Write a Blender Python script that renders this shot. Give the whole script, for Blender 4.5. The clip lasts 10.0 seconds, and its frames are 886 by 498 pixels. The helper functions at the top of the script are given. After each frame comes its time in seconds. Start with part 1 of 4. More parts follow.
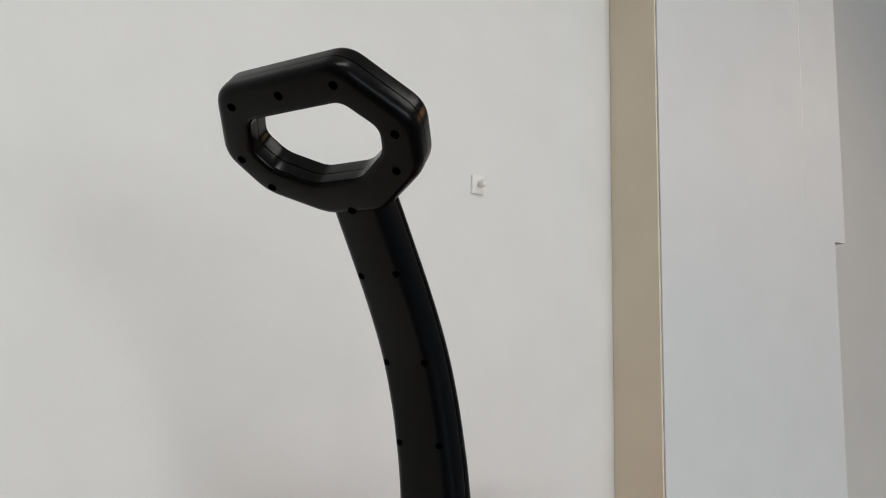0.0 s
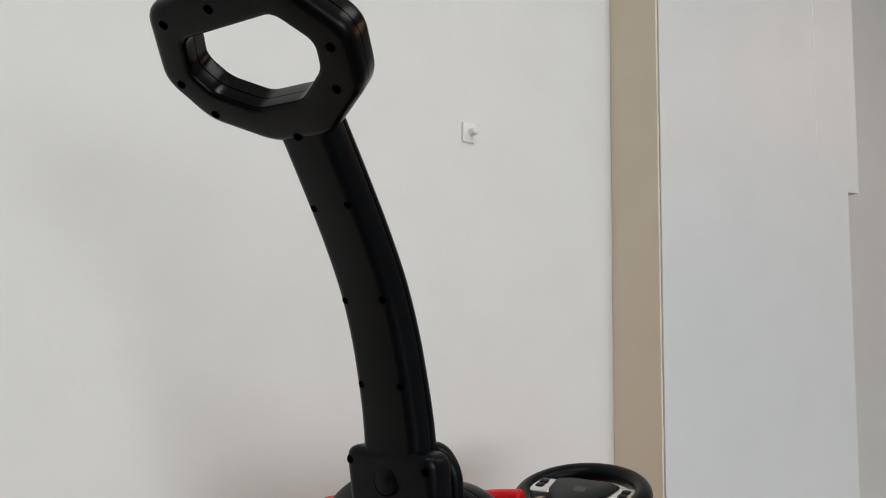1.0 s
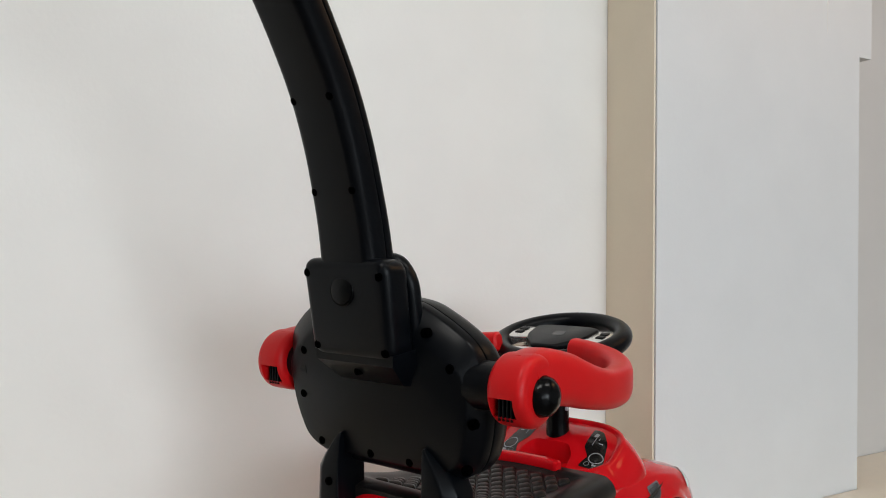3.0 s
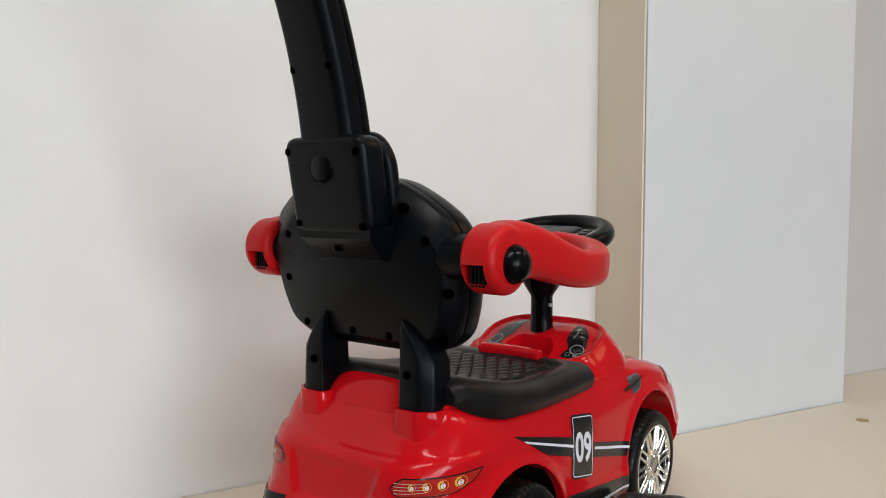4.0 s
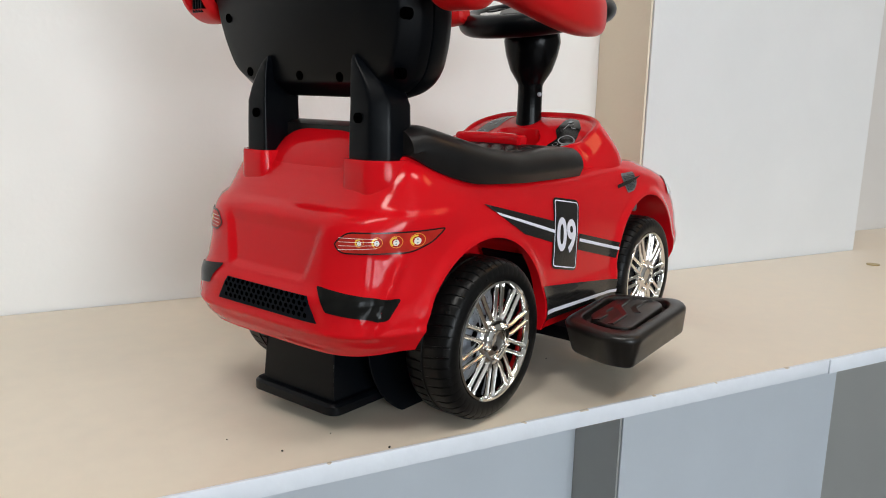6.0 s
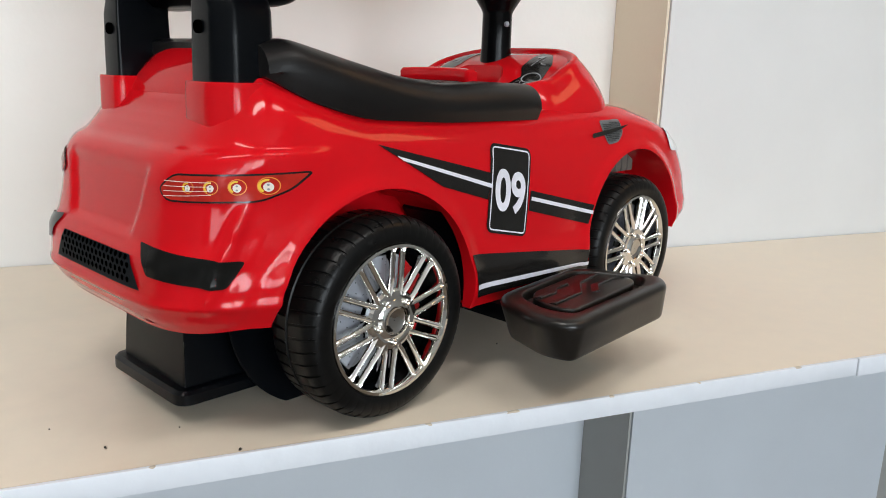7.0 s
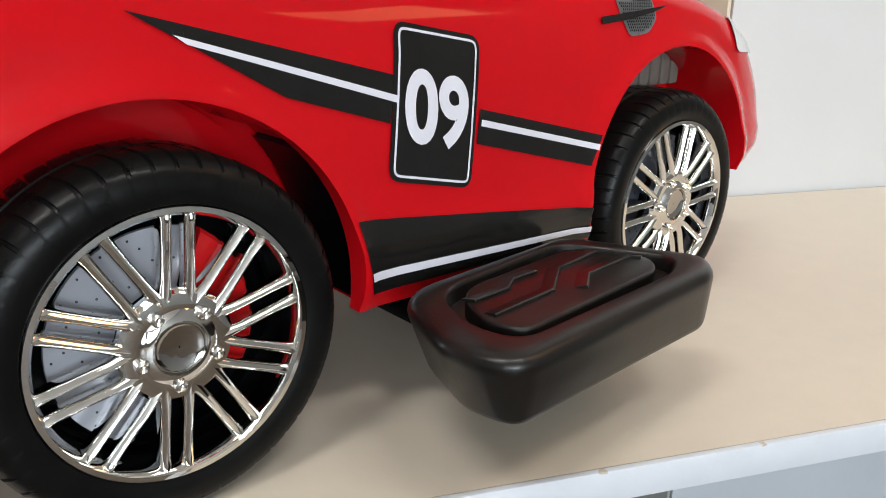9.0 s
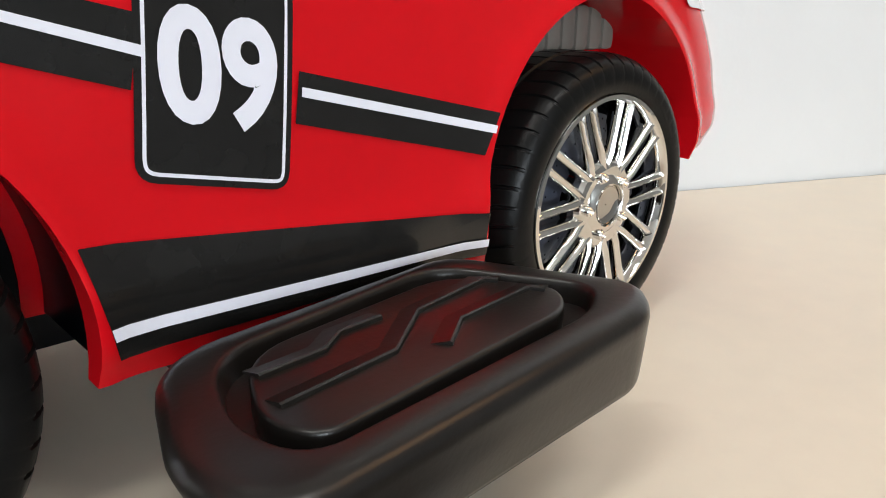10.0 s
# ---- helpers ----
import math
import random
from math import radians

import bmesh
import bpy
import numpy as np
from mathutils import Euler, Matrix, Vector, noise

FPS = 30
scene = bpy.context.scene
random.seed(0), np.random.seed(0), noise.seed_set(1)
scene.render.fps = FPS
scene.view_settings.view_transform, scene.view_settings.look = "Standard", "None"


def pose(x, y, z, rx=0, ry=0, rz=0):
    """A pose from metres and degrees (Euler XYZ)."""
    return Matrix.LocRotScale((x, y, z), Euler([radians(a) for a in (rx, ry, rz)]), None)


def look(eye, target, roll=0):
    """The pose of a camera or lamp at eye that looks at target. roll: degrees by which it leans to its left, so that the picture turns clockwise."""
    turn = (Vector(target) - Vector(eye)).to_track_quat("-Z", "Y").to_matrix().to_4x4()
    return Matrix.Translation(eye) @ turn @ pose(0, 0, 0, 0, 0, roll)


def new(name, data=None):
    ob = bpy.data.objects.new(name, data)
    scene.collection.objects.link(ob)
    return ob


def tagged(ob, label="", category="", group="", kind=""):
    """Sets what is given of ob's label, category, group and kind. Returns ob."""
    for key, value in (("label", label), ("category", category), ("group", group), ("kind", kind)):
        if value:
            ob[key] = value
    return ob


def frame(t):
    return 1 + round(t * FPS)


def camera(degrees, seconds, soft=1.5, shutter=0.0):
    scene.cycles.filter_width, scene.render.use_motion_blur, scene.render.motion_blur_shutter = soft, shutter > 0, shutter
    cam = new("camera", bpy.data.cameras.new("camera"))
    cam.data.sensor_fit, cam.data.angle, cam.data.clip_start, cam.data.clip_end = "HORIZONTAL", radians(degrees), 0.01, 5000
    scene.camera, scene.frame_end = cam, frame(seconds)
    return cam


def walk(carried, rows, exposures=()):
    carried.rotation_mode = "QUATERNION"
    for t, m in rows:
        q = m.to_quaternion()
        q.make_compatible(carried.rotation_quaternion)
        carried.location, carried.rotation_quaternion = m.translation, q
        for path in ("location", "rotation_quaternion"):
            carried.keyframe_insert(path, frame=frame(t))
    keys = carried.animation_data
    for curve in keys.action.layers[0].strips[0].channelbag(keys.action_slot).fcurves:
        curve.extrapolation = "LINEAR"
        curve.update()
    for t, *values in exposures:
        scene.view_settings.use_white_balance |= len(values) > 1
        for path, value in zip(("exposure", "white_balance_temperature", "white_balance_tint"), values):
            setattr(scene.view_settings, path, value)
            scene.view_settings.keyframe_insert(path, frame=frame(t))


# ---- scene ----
cam = camera(59.1, 10.0, soft=1.0)
PATH = [
    (0, (-0.13, -0.063, 0.649), (0.936, 1.608, 0.914), 1.0),
    (0.5, (-0.101, -0.068, 0.638), (0.94, 1.624, 0.868), 0.8),
    (1, (-0.058, -0.059, 0.62), (0.962, 1.651, 0.809), 0.6),
    (1.5, (-0.029, -0.053, 0.596), (0.975, 1.67, 0.742), 0.4),
    (2, (-0.011, -0.052, 0.568), (0.985, 1.68, 0.666), 0.3),
    (2.5, (0.0, -0.054, 0.541), (0.989, 1.684, 0.588), 0.3),
    (4, (0.027, -0.096, 0.443), (0.986, 1.655, 0.313), -0.0),
    (4.5, (0.019, -0.119, 0.404), (0.977, 1.625, 0.198), -0.0),
    (5, (0.007, -0.125, 0.379), (0.974, 1.603, 0.101), 0.3),
    (5.2, (0.007, -0.118, 0.364), (0.977, 1.605, 0.065), 0.4),
    (6.3, (0.174, 0.002, 0.277), (1.068, 1.741, -0.14), 1.7),
    (6.5, (0.215, 0.018, 0.27), (1.077, 1.771, -0.158), 1.7),
    (7, (0.302, 0.039, 0.254), (1.054, 1.834, -0.204), 1.8),
    (7.5, (0.357, 0.058, 0.246), (0.985, 1.892, -0.245), 1.4),
    (8, (0.403, 0.108, 0.236), (0.97, 1.952, -0.294), 1.0),
    (8.5, (0.449, 0.178, 0.224), (0.998, 2.01, -0.363), 0.9),
    (9, (0.492, 0.251, 0.206), (1.058, 2.067, -0.413), 1.0),
    (9.5, (0.539, 0.297, 0.195), (1.115, 2.093, -0.468), 1.3),
    (10, (0.582, 0.356, 0.179), (1.224, 2.141, -0.456), 0.9),
]
walk(cam, [(t, look(eye, target, roll)) for t, eye, target, roll in PATH],
     [(0, -0.69), (1.0, -0.64), (2.5, -0.47), (5.0, -0.30), (7.0, -0.06), (8.5, -0.03), (9.2, 0.04), (10.0, 0.12)])

# ---- world and light ----
world = bpy.data.worlds.new("world")
scene.world = world
world.use_nodes = True
wn = world.node_tree.nodes
sky = wn.new("ShaderNodeTexSky")
sky.sky_type, sky.sun_disc = "NISHITA", False
sky.sun_elevation, sky.sun_rotation = radians(38), radians(150)
wn["Background"].inputs["Strength"].default_value = 0.10
world.node_tree.links.new(sky.outputs[0], wn["Background"].inputs[0])

sun = new("sun", bpy.data.lights.new("sun", "SUN"))
sun.data.energy, sun.data.angle, sun.data.color = 2.5, radians(0.5), (1.0, 0.94, 0.85)
sun.matrix_world = look((3, -6, 6), (0, 0, 0))


def area_lamp(name, place, target, w, h, power, color):
    ob = new(name, bpy.data.lights.new(name, "AREA"))
    ob.data.shape, ob.data.size, ob.data.size_y = "RECTANGLE", w, h
    ob.data.energy, ob.data.color = power, color
    ob.matrix_world = look(place, target)
    return ob


COOL, WARM = (0.835, 0.925, 1.0), (1.0, 0.98, 0.94)
SOUTH = [(-2.15, -1.05), (-0.65, 0.45), (0.55, 1.25), (1.35, 2.05)]
for (wx0, wx1), power in zip(SOUTH, (50, 66, 73, 82)):
    area_lamp("window_light", ((wx0 + wx1) / 2, -5.52, 0.90), ((wx0 + wx1) / 2, 0, 0.90), wx1 - wx0 - 0.06, 1.9, power, COOL)
# unseen overhead lights added to brighten the shelf; they have no fixtures
for lx, ly, power in ((-0.3, -0.20, 18), (1.2, -0.35, 12)):
    area_lamp("overhead_light", (lx, ly, 2.02), (lx, ly, 0), 0.9, 0.3, power, WARM)
# added unseen orange light, so the red flank mirrors a warm patch
area_lamp("orange_patch_light", (2.08, 0.20, 1.42), (0.4, 0.5, 0.3), 0.55, 0.40, 3.0, (1.0, 0.55, 0.25))

# ---- materials ----


def mat(name, color, rough=0.5, metal=0.0, coat=0.0, grain=0.0, scale=60.0, bump=0.0, bscale=300.0, spec=0.5, coat_rough=0.05, rvar=0.0):
    m = bpy.data.materials.new(name)
    m.use_nodes = True
    nt, nd = m.node_tree, m.node_tree.nodes
    b = nd["Principled BSDF"]
    b.inputs["Base Color"].default_value = (*color, 1)
    b.inputs["Roughness"].default_value = rough
    b.inputs["Metallic"].default_value = metal
    b.inputs["Coat Weight"].default_value = coat
    b.inputs["Coat Roughness"].default_value = coat_rough
    b.inputs["Specular IOR Level"].default_value = spec
    tc = nd.new("ShaderNodeTexCoord")
    if grain:
        n1, n2 = nd.new("ShaderNodeTexNoise"), nd.new("ShaderNodeTexNoise")
        n1.inputs["Scale"].default_value, n2.inputs["Scale"].default_value = scale, scale * 0.07
        n1.inputs["Detail"].default_value, n2.inputs["Detail"].default_value = 5, 4
        add = nd.new("ShaderNodeMath")
        nt.links.new(tc.outputs["Object"], n1.inputs["Vector"])
        nt.links.new(tc.outputs["Object"], n2.inputs["Vector"])
        nt.links.new(n1.outputs[0], add.inputs[0])
        nt.links.new(n2.outputs[0], add.inputs[1])
        ramp = nd.new("ShaderNodeMapRange")
        ramp.inputs["From Min"].default_value, ramp.inputs["From Max"].default_value = 0.7, 1.3
        ramp.inputs["To Min"].default_value, ramp.inputs["To Max"].default_value = 1 - grain, 1 + grain
        nt.links.new(add.outputs[0], ramp.inputs["Value"])
        mix = nd.new("ShaderNodeVectorMath")
        mix.operation = "SCALE"
        mix.inputs[0].default_value = color
        nt.links.new(ramp.outputs[0], mix.inputs["Scale"])
        nt.links.new(mix.outputs[0], b.inputs["Base Color"])
        if rvar:
            rr = nd.new("ShaderNodeMapRange")
            rr.inputs["From Min"].default_value, rr.inputs["From Max"].default_value = 0.7, 1.3
            rr.inputs["To Min"].default_value, rr.inputs["To Max"].default_value = rough - rvar, rough + rvar
            nt.links.new(add.outputs[0], rr.inputs["Value"])
            nt.links.new(rr.outputs[0], b.inputs["Roughness"])
    if bump:
        nb, bp = nd.new("ShaderNodeTexNoise"), nd.new("ShaderNodeBump")
        nb.inputs["Scale"].default_value, nb.inputs["Detail"].default_value = bscale, 4
        bp.inputs["Strength"].default_value, bp.inputs["Distance"].default_value = bump, 0.002
        nt.links.new(tc.outputs["Object"], nb.inputs["Vector"])
        nt.links.new(nb.outputs[0], bp.inputs["Height"])
        nt.links.new(bp.outputs[0], b.inputs["Normal"])
    return m


M_WALL = mat("wall_paint", (0.79, 0.778, 0.752), 0.55, grain=0.025, scale=9, bump=0.10, bscale=140)
M_PANEL = mat("panel_paint", (0.68, 0.695, 0.705), 0.5, grain=0.03, scale=8, bump=0.08, bscale=140)
M_BEIGE = mat("wall_paint_beige", (0.74, 0.65, 0.51), 0.6, grain=0.03, scale=9, bump=0.10, bscale=140)
M_SHELF = mat("shelf_laminate", (0.79, 0.70, 0.572), 0.34, grain=0.035, scale=40, bump=0.03, bscale=500, rvar=0.06)
# walls below the shelf: cooler and bluer than the walls above it
M_LOWER = mat("wall_low_cool", (0.67, 0.72, 0.775), 0.5, grain=0.03, scale=7, bump=0.08, bscale=140)
# grey of the low side faces; in the far niche it stands for shade
M_LOWSIDE = mat("wall_low_grey", (0.40, 0.40, 0.38), 0.6, grain=0.03, scale=9)
M_EDGE = mat("shelf_edge", (0.76, 0.80, 0.86), 0.4, grain=0.03, scale=60, bump=0.08, bscale=200)
# niche walls greyed in the colour itself, so the recess reads as shaded
M_NICHE = mat("niche_shade", (0.60, 0.585, 0.565), 0.6, grain=0.03, scale=7)
# unseen room walls, kept dark so chrome and plastic mirror less light
M_ROOM = mat("room_dark", (0.27, 0.265, 0.255), 0.6, grain=0.04, scale=6)
M_FLOOR = mat("floor_wood", (0.15, 0.115, 0.085), 0.35, grain=0.2, scale=14, bump=0.05, bscale=60)
M_CEIL = mat("ceiling_paint", (0.78, 0.75, 0.70), 0.7, grain=0.02, scale=8)
M_RED = mat("red_plastic", (0.60, 0.005, 0.010), 0.075, spec=0.21, coat=0.03, grain=0.03, scale=25, coat_rough=0.05, bump=0.012, bscale=45)
M_REDM = mat("red_matt_plastic", (0.58, 0.006, 0.008), 0.40, spec=0.25, grain=0.03, scale=40, bump=0.03, bscale=900)
M_BLACK = mat("black_plastic", (0.0019, 0.0026, 0.0038), 0.31, spec=0.14, grain=0.12, scale=60, bump=0.04, bscale=1200)
M_BLACKS = mat("black_satin_plastic", (0.0022, 0.0023, 0.0026), 0.21, spec=0.13, grain=0.12, scale=60, bump=0.02, bscale=600, rvar=0.05)
# lightless black: painted shade for screw holes and drillings, plain print on meshes
M_HOLE = mat("black_hole", (0.0004, 0.0004, 0.0004), 0.8, spec=0.0)
M_PED = mat("foot_board_plastic", (0.0088, 0.0077, 0.0069), 0.29, spec=0.46, grain=0.2, scale=40, bump=0.035, bscale=420, rvar=0.04)
M_SEAT = mat("seat_plastic", (0.008, 0.0075, 0.0075), 0.36, spec=0.28, grain=0.1, scale=80, bump=0.05, bscale=900)
M_TYRE = mat("tyre_plastic", (0.005, 0.005, 0.005), 0.32, spec=0.17, grain=0.15, scale=80, bump=0.05, bscale=500, rvar=0.06)
M_CHROME = mat("chrome_plating", (0.80, 0.79, 0.765), 0.035, metal=1.0, bump=0.08, bscale=90)
M_CAP = mat("centre_cap_chrome", (0.55, 0.54, 0.52), 0.06, metal=1.0, bump=0.05, bscale=160)
M_SILVER = mat("silver_paint", (0.80, 0.80, 0.78), 0.14, metal=0.85, coat=0.3, grain=0.03)
M_DISC = mat("brake_disc_grey", (0.45, 0.47, 0.52), 0.35, metal=0.3, grain=0.05)
M_WHITE = mat("white_print", (0.80, 0.80, 0.88), 0.3, coat=0.3, grain=0.02)
M_STICK = mat("black_sticker", (0.011, 0.0105, 0.010), 0.16, spec=0.35, coat=0.1, grain=0.25, scale=70)
M_GRILLE = mat("grille_print", (0.0055, 0.0070, 0.0105), 0.45, spec=0.04, grain=0.3, scale=160)
M_INTAKE = mat("intake_print", (0.008, 0.008, 0.0075), 0.14, spec=0.15, grain=0.3, scale=90)
M_LAMPR = mat("tail_lamp_print", (0.44, 0.022, 0.015), 0.14, spec=0.12, coat=0.0, grain=0.2, scale=120)
M_ORANGE = mat("orange_print", (0.85, 0.30, 0.05), 0.2, coat=0.5)
M_YELLOW = mat("yellow_print", (0.85, 0.55, 0.05), 0.2, coat=0.3)
M_LAMPW = mat("lamp_white_print", (0.85, 0.78, 0.70), 0.2, coat=0.5)
M_GREY = mat("grey_print", (0.28, 0.29, 0.31), 0.35, grain=0.1)
M_MESH = mat("mesh_print", (0.15, 0.155, 0.16), 0.4, grain=0.35, scale=420)
M_DISCF = mat("dark_disc", (0.05, 0.055, 0.075), 0.4, grain=0.1)
M_LENS = mat("headlight_lens", (0.75, 0.77, 0.79), 0.08, coat=1.0, grain=0.05, scale=90)
M_RIB = mat("brown_grey_plastic", (0.16, 0.145, 0.125), 0.5, grain=0.1)
M_COIN = mat("brass", (0.55, 0.42, 0.20), 0.4, metal=0.8, grain=0.2, scale=200)
M_CRUMB = mat("dark_crumb", (0.05, 0.04, 0.03), 0.8)
M_FRAME = mat("white_frame", (0.8, 0.8, 0.8), 0.4, grain=0.02)
M_CHIP = mat("worn_board", (0.60, 0.53, 0.43), 0.7, grain=0.2, scale=300)
M_HOOK = mat("white_plastic", (0.86, 0.84, 0.80), 0.3, grain=0.02)

# ---- mesh helpers ----


def finish(name, bm, material, parent=None, label="", angle=38):
    bmesh.ops.recalc_face_normals(bm, faces=bm.faces)
    me = bpy.data.meshes.new(name)
    bm.to_mesh(me)
    bm.free()
    me.polygons.foreach_set("use_smooth", [True] * len(me.polygons))
    me.set_sharp_from_angle(angle=radians(angle))
    me.materials.append(material)
    ob = new(name, me)
    if parent is not None:
        ob.parent = parent
    if label:
        tagged(ob, label)
    return ob


def part(name, bm, material, parent, label=""):
    return finish(name, bm, material, parent, label)


def lerp_table(table, x):
    if x <= table[0][0]:
        return table[0][1]
    for (a, p), (b, q) in zip(table, table[1:]):
        if x <= b:
            return p + (q - p) * (x - a) / (b - a)
    return table[-1][1]


def smooth_table(table, x, w):
    return (lerp_table(table, x - w) + 2 * lerp_table(table, x - w / 2) + 2 * lerp_table(table, x) + 2 * lerp_table(table, x + w / 2) + lerp_table(table, x + w)) / 8


def add_rings(bm, rings, closed=True, caps=True):
    vs = [[bm.verts.new(p) for p in r] for r in rings]
    n = len(vs[0])
    for a, b in zip(vs, vs[1:]):
        for i in range(n if closed else n - 1):
            j = (i + 1) % n
            bm.faces.new((a[i], a[j], b[j], b[i]))
    if caps:
        bm.faces.new(vs[0])
        bm.faces.new(vs[-1])
    return vs


def loft(rings, closed=True, caps=True, bm=None):
    bm = bm or bmesh.new()
    add_rings(bm, rings, closed, caps)
    return bm


def lathe(profile, centre, seg=48, bm=None, axis="Y", tilt=None):
    """Closed profile of (radius, along) turned round an axis through centre."""
    bm = bm or bmesh.new()
    rings = []
    for k in range(seg):
        a = 2 * math.pi * k / seg
        ring = []
        for r, h in profile:
            c, s = r * math.cos(a), r * math.sin(a)
            p = {"Y": Vector((c, h, s)), "Z": Vector((c, s, h)), "X": Vector((h, c, s))}[axis]
            if tilt is not None:
                p = tilt @ p
            ring.append(p + Vector(centre))
        rings.append(ring)
    vs = [[bm.verts.new(p) for p in r] for r in rings]
    n = len(profile)
    for k in range(seg):
        a, b = vs[k], vs[(k + 1) % seg]
        for i in range(n):
            j = (i + 1) % n
            bm.faces.new((a[i], a[j], b[j], b[i]))
    return bm


def disc_profile(r, h0, h1, bev=0.001):
    s = 1 if h1 > h0 else -1
    return [(0.0004, h0), (r - bev, h0), (r, h0 + s * bev), (r, h1 - s * bev), (r - bev, h1), (0.0004, h1)]


def box(bm, lo, hi, bevel=0.0, m=None, seg=2):
    g = bmesh.ops.create_cube(bm, size=1.0)
    vs = g["verts"]
    for v in vs:
        v.co = Vector([lo[i] + (v.co[i] + 0.5) * (hi[i] - lo[i]) for i in range(3)])
    if bevel:
        es = list({e for v in vs for e in v.link_edges})
        r = bmesh.ops.bevel(bm, geom=es, offset=bevel, segments=seg, affect="EDGES", profile=0.6)
        vs = list({v for f in r["faces"] for v in f.verts} | {v for v in vs if v.is_valid})
    if m is not None:
        bmesh.ops.transform(bm, matrix=m, verts=[v for v in vs if v.is_valid])
    return bm


def round_poly(pts, r, seg=5):
    """A polygon in the plane with its corners rounded."""
    out, n = [], len(pts)
    for i in range(n):
        p, a, b = Vector(pts[i]), Vector(pts[i - 1]), Vector(pts[(i + 1) % n])
        rr = r[i] if isinstance(r, (list, tuple)) else r
        d1, d2 = (a - p), (b - p)
        rr = min(rr, d1.length * 0.48, d2.length * 0.48)
        s, e = p + d1.normalized() * rr, p + d2.normalized() * rr
        for k in range(seg + 1):
            t = k / seg
            out.append(tuple((1 - t) ** 2 * s + 2 * t * (1 - t) * p + t * t * e))
    return out


def inset_poly(pts, d):
    """A rounded polygon shrunk by d towards its inside."""
    n, out = len(pts), []
    area = sum(pts[i - 1][0] * pts[i][1] - pts[i][0] * pts[i - 1][1] for i in range(n))
    sg = 1 if area > 0 else -1
    for i in range(n):
        a, b = Vector(pts[i - 1]), Vector(pts[(i + 1) % n])
        t = (b - a).normalized()
        out.append((pts[i][0] - sg * t.y * d, pts[i][1] + sg * t.x * d))
    return out


def catmull(pts, per=8):
    pts = [Vector(p) for p in pts]
    q = [pts[0] * 2 - pts[1]] + pts + [pts[-1] * 2 - pts[-2]]
    out = []
    for i in range(1, len(q) - 2):
        for k in range(per):
            t = k / per
            a, b, c, d = q[i - 1], q[i], q[i + 1], q[i + 2]
            out.append(0.5 * (2 * b + (c - a) * t + (2 * a - 5 * b + 4 * c - d) * t * t + (3 * b - a - 3 * c + d) * t ** 3))
    out.append(pts[-1])
    return out


def sweep(path, sizes, power=3.0, seg=24, up=(0, 0, 1), per=8, bm=None):
    """A closed tube of rounded section along a path; sizes are (width, height) at each given point."""
    line = catmull(path, per)
    size = catmull([(w, h, 0) for w, h in sizes], per)
    rings = []
    for i, p in enumerate(line):
        t = (line[min(i + 1, len(line) - 1)] - line[max(i - 1, 0)]).normalized()
        side = t.cross(Vector(up)).normalized()
        u = side.cross(t).normalized()
        ring = []
        for k in range(seg):
            a = 2 * math.pi * k / seg
            c, s = math.cos(a), math.sin(a)
            x = math.copysign(abs(c) ** (2 / power), c) * size[i].x / 2
            y = math.copysign(abs(s) ** (2 / power), s) * size[i].y / 2
            ring.append(p + side * x + u * y)
        rings.append(ring)
    c0 = [rings[0][k].lerp(line[0], 0.25) - (line[1] - line[0]).normalized() * 0.003 for k in range(seg)]
    c1 = [rings[-1][k].lerp(line[-1], 0.25) + (line[-1] - line[-2]).normalized() * 0.003 for k in range(seg)]
    return loft([c0] + rings + [c1], bm=bm)


def prism(poly, h0, h1, place, bevel=0.0, steps=3):
    """A plate from a polygon in the plane, between two heights, with rounded rims; place maps (u, v, h) to the car."""
    rings = []
    if bevel:
        for k in range(steps + 1):
            a = math.pi / 2 * k / steps
            rings.append((inset_poly(poly, bevel * (1 - math.sin(a))), h0 + bevel * (1 - math.cos(a))))
        for k in range(steps + 1):
            a = math.pi / 2 * k / steps
            rings.append((inset_poly(poly, bevel * (1 - math.cos(a))), h1 - bevel * (1 - math.sin(a))))
    else:
        rings = [(poly, h0), (poly, h1)]
    return loft([[place(u, v, h) for u, v in p] for p, h in rings])


def cut(ob, cutters):
    """Cuts the cutters out of ob for good, and removes them."""
    for c in cutters:
        md = ob.modifiers.new("cut", "BOOLEAN")
        md.operation, md.solver, md.object = "DIFFERENCE", "EXACT", c
    bpy.context.view_layer.update()
    dg = bpy.context.evaluated_depsgraph_get()
    me = bpy.data.meshes.new_from_object(ob.evaluated_get(dg))
    ob.modifiers.clear()
    ob.data = me
    me.polygons.foreach_set("use_smooth", [True] * len(me.polygons))
    me.set_sharp_from_angle(angle=radians(35))
    for c in cutters:
        bpy.data.objects.remove(c)


def plain(name, bm):
    return finish(name, bm, M_BLACK)


# ---- the place ----
WALL_Y, PANEL_Y, SHELF_Y = 1.087, 0.960, 0.524
PANEL_X0, PANEL_X1 = 1.014, 1.602
FLOOR_Z, CEIL_Z = -0.80, 2.10


def setting(name, lo, hi, material, label, bevel=0.0):
    ob = finish(name, box(bmesh.new(), lo, hi, bevel), material)
    return tagged(ob, label, kind="structure")


setting("wall_north", (-3.0, WALL_Y, -0.0165), (PANEL_X0, WALL_Y + 0.2, CEIL_Z), M_WALL, "plain off-white painted wall behind the shelf")
setting("wall_north_lower", (-3.0, WALL_Y, FLOOR_Z), (PANEL_X0, WALL_Y + 0.2, -0.0165), M_LOWER, "plain wall below the shelf, cooler and bluer than above")
CRACK_X, LINTEL_Z = 1.494, 0.921
setting("wall_panel", (PANEL_X0 + 0.004, PANEL_Y, -0.0165), (CRACK_X, WALL_Y + 0.2, CEIL_Z), M_PANEL, "white boxed-out wall panel beside the shelf niche")
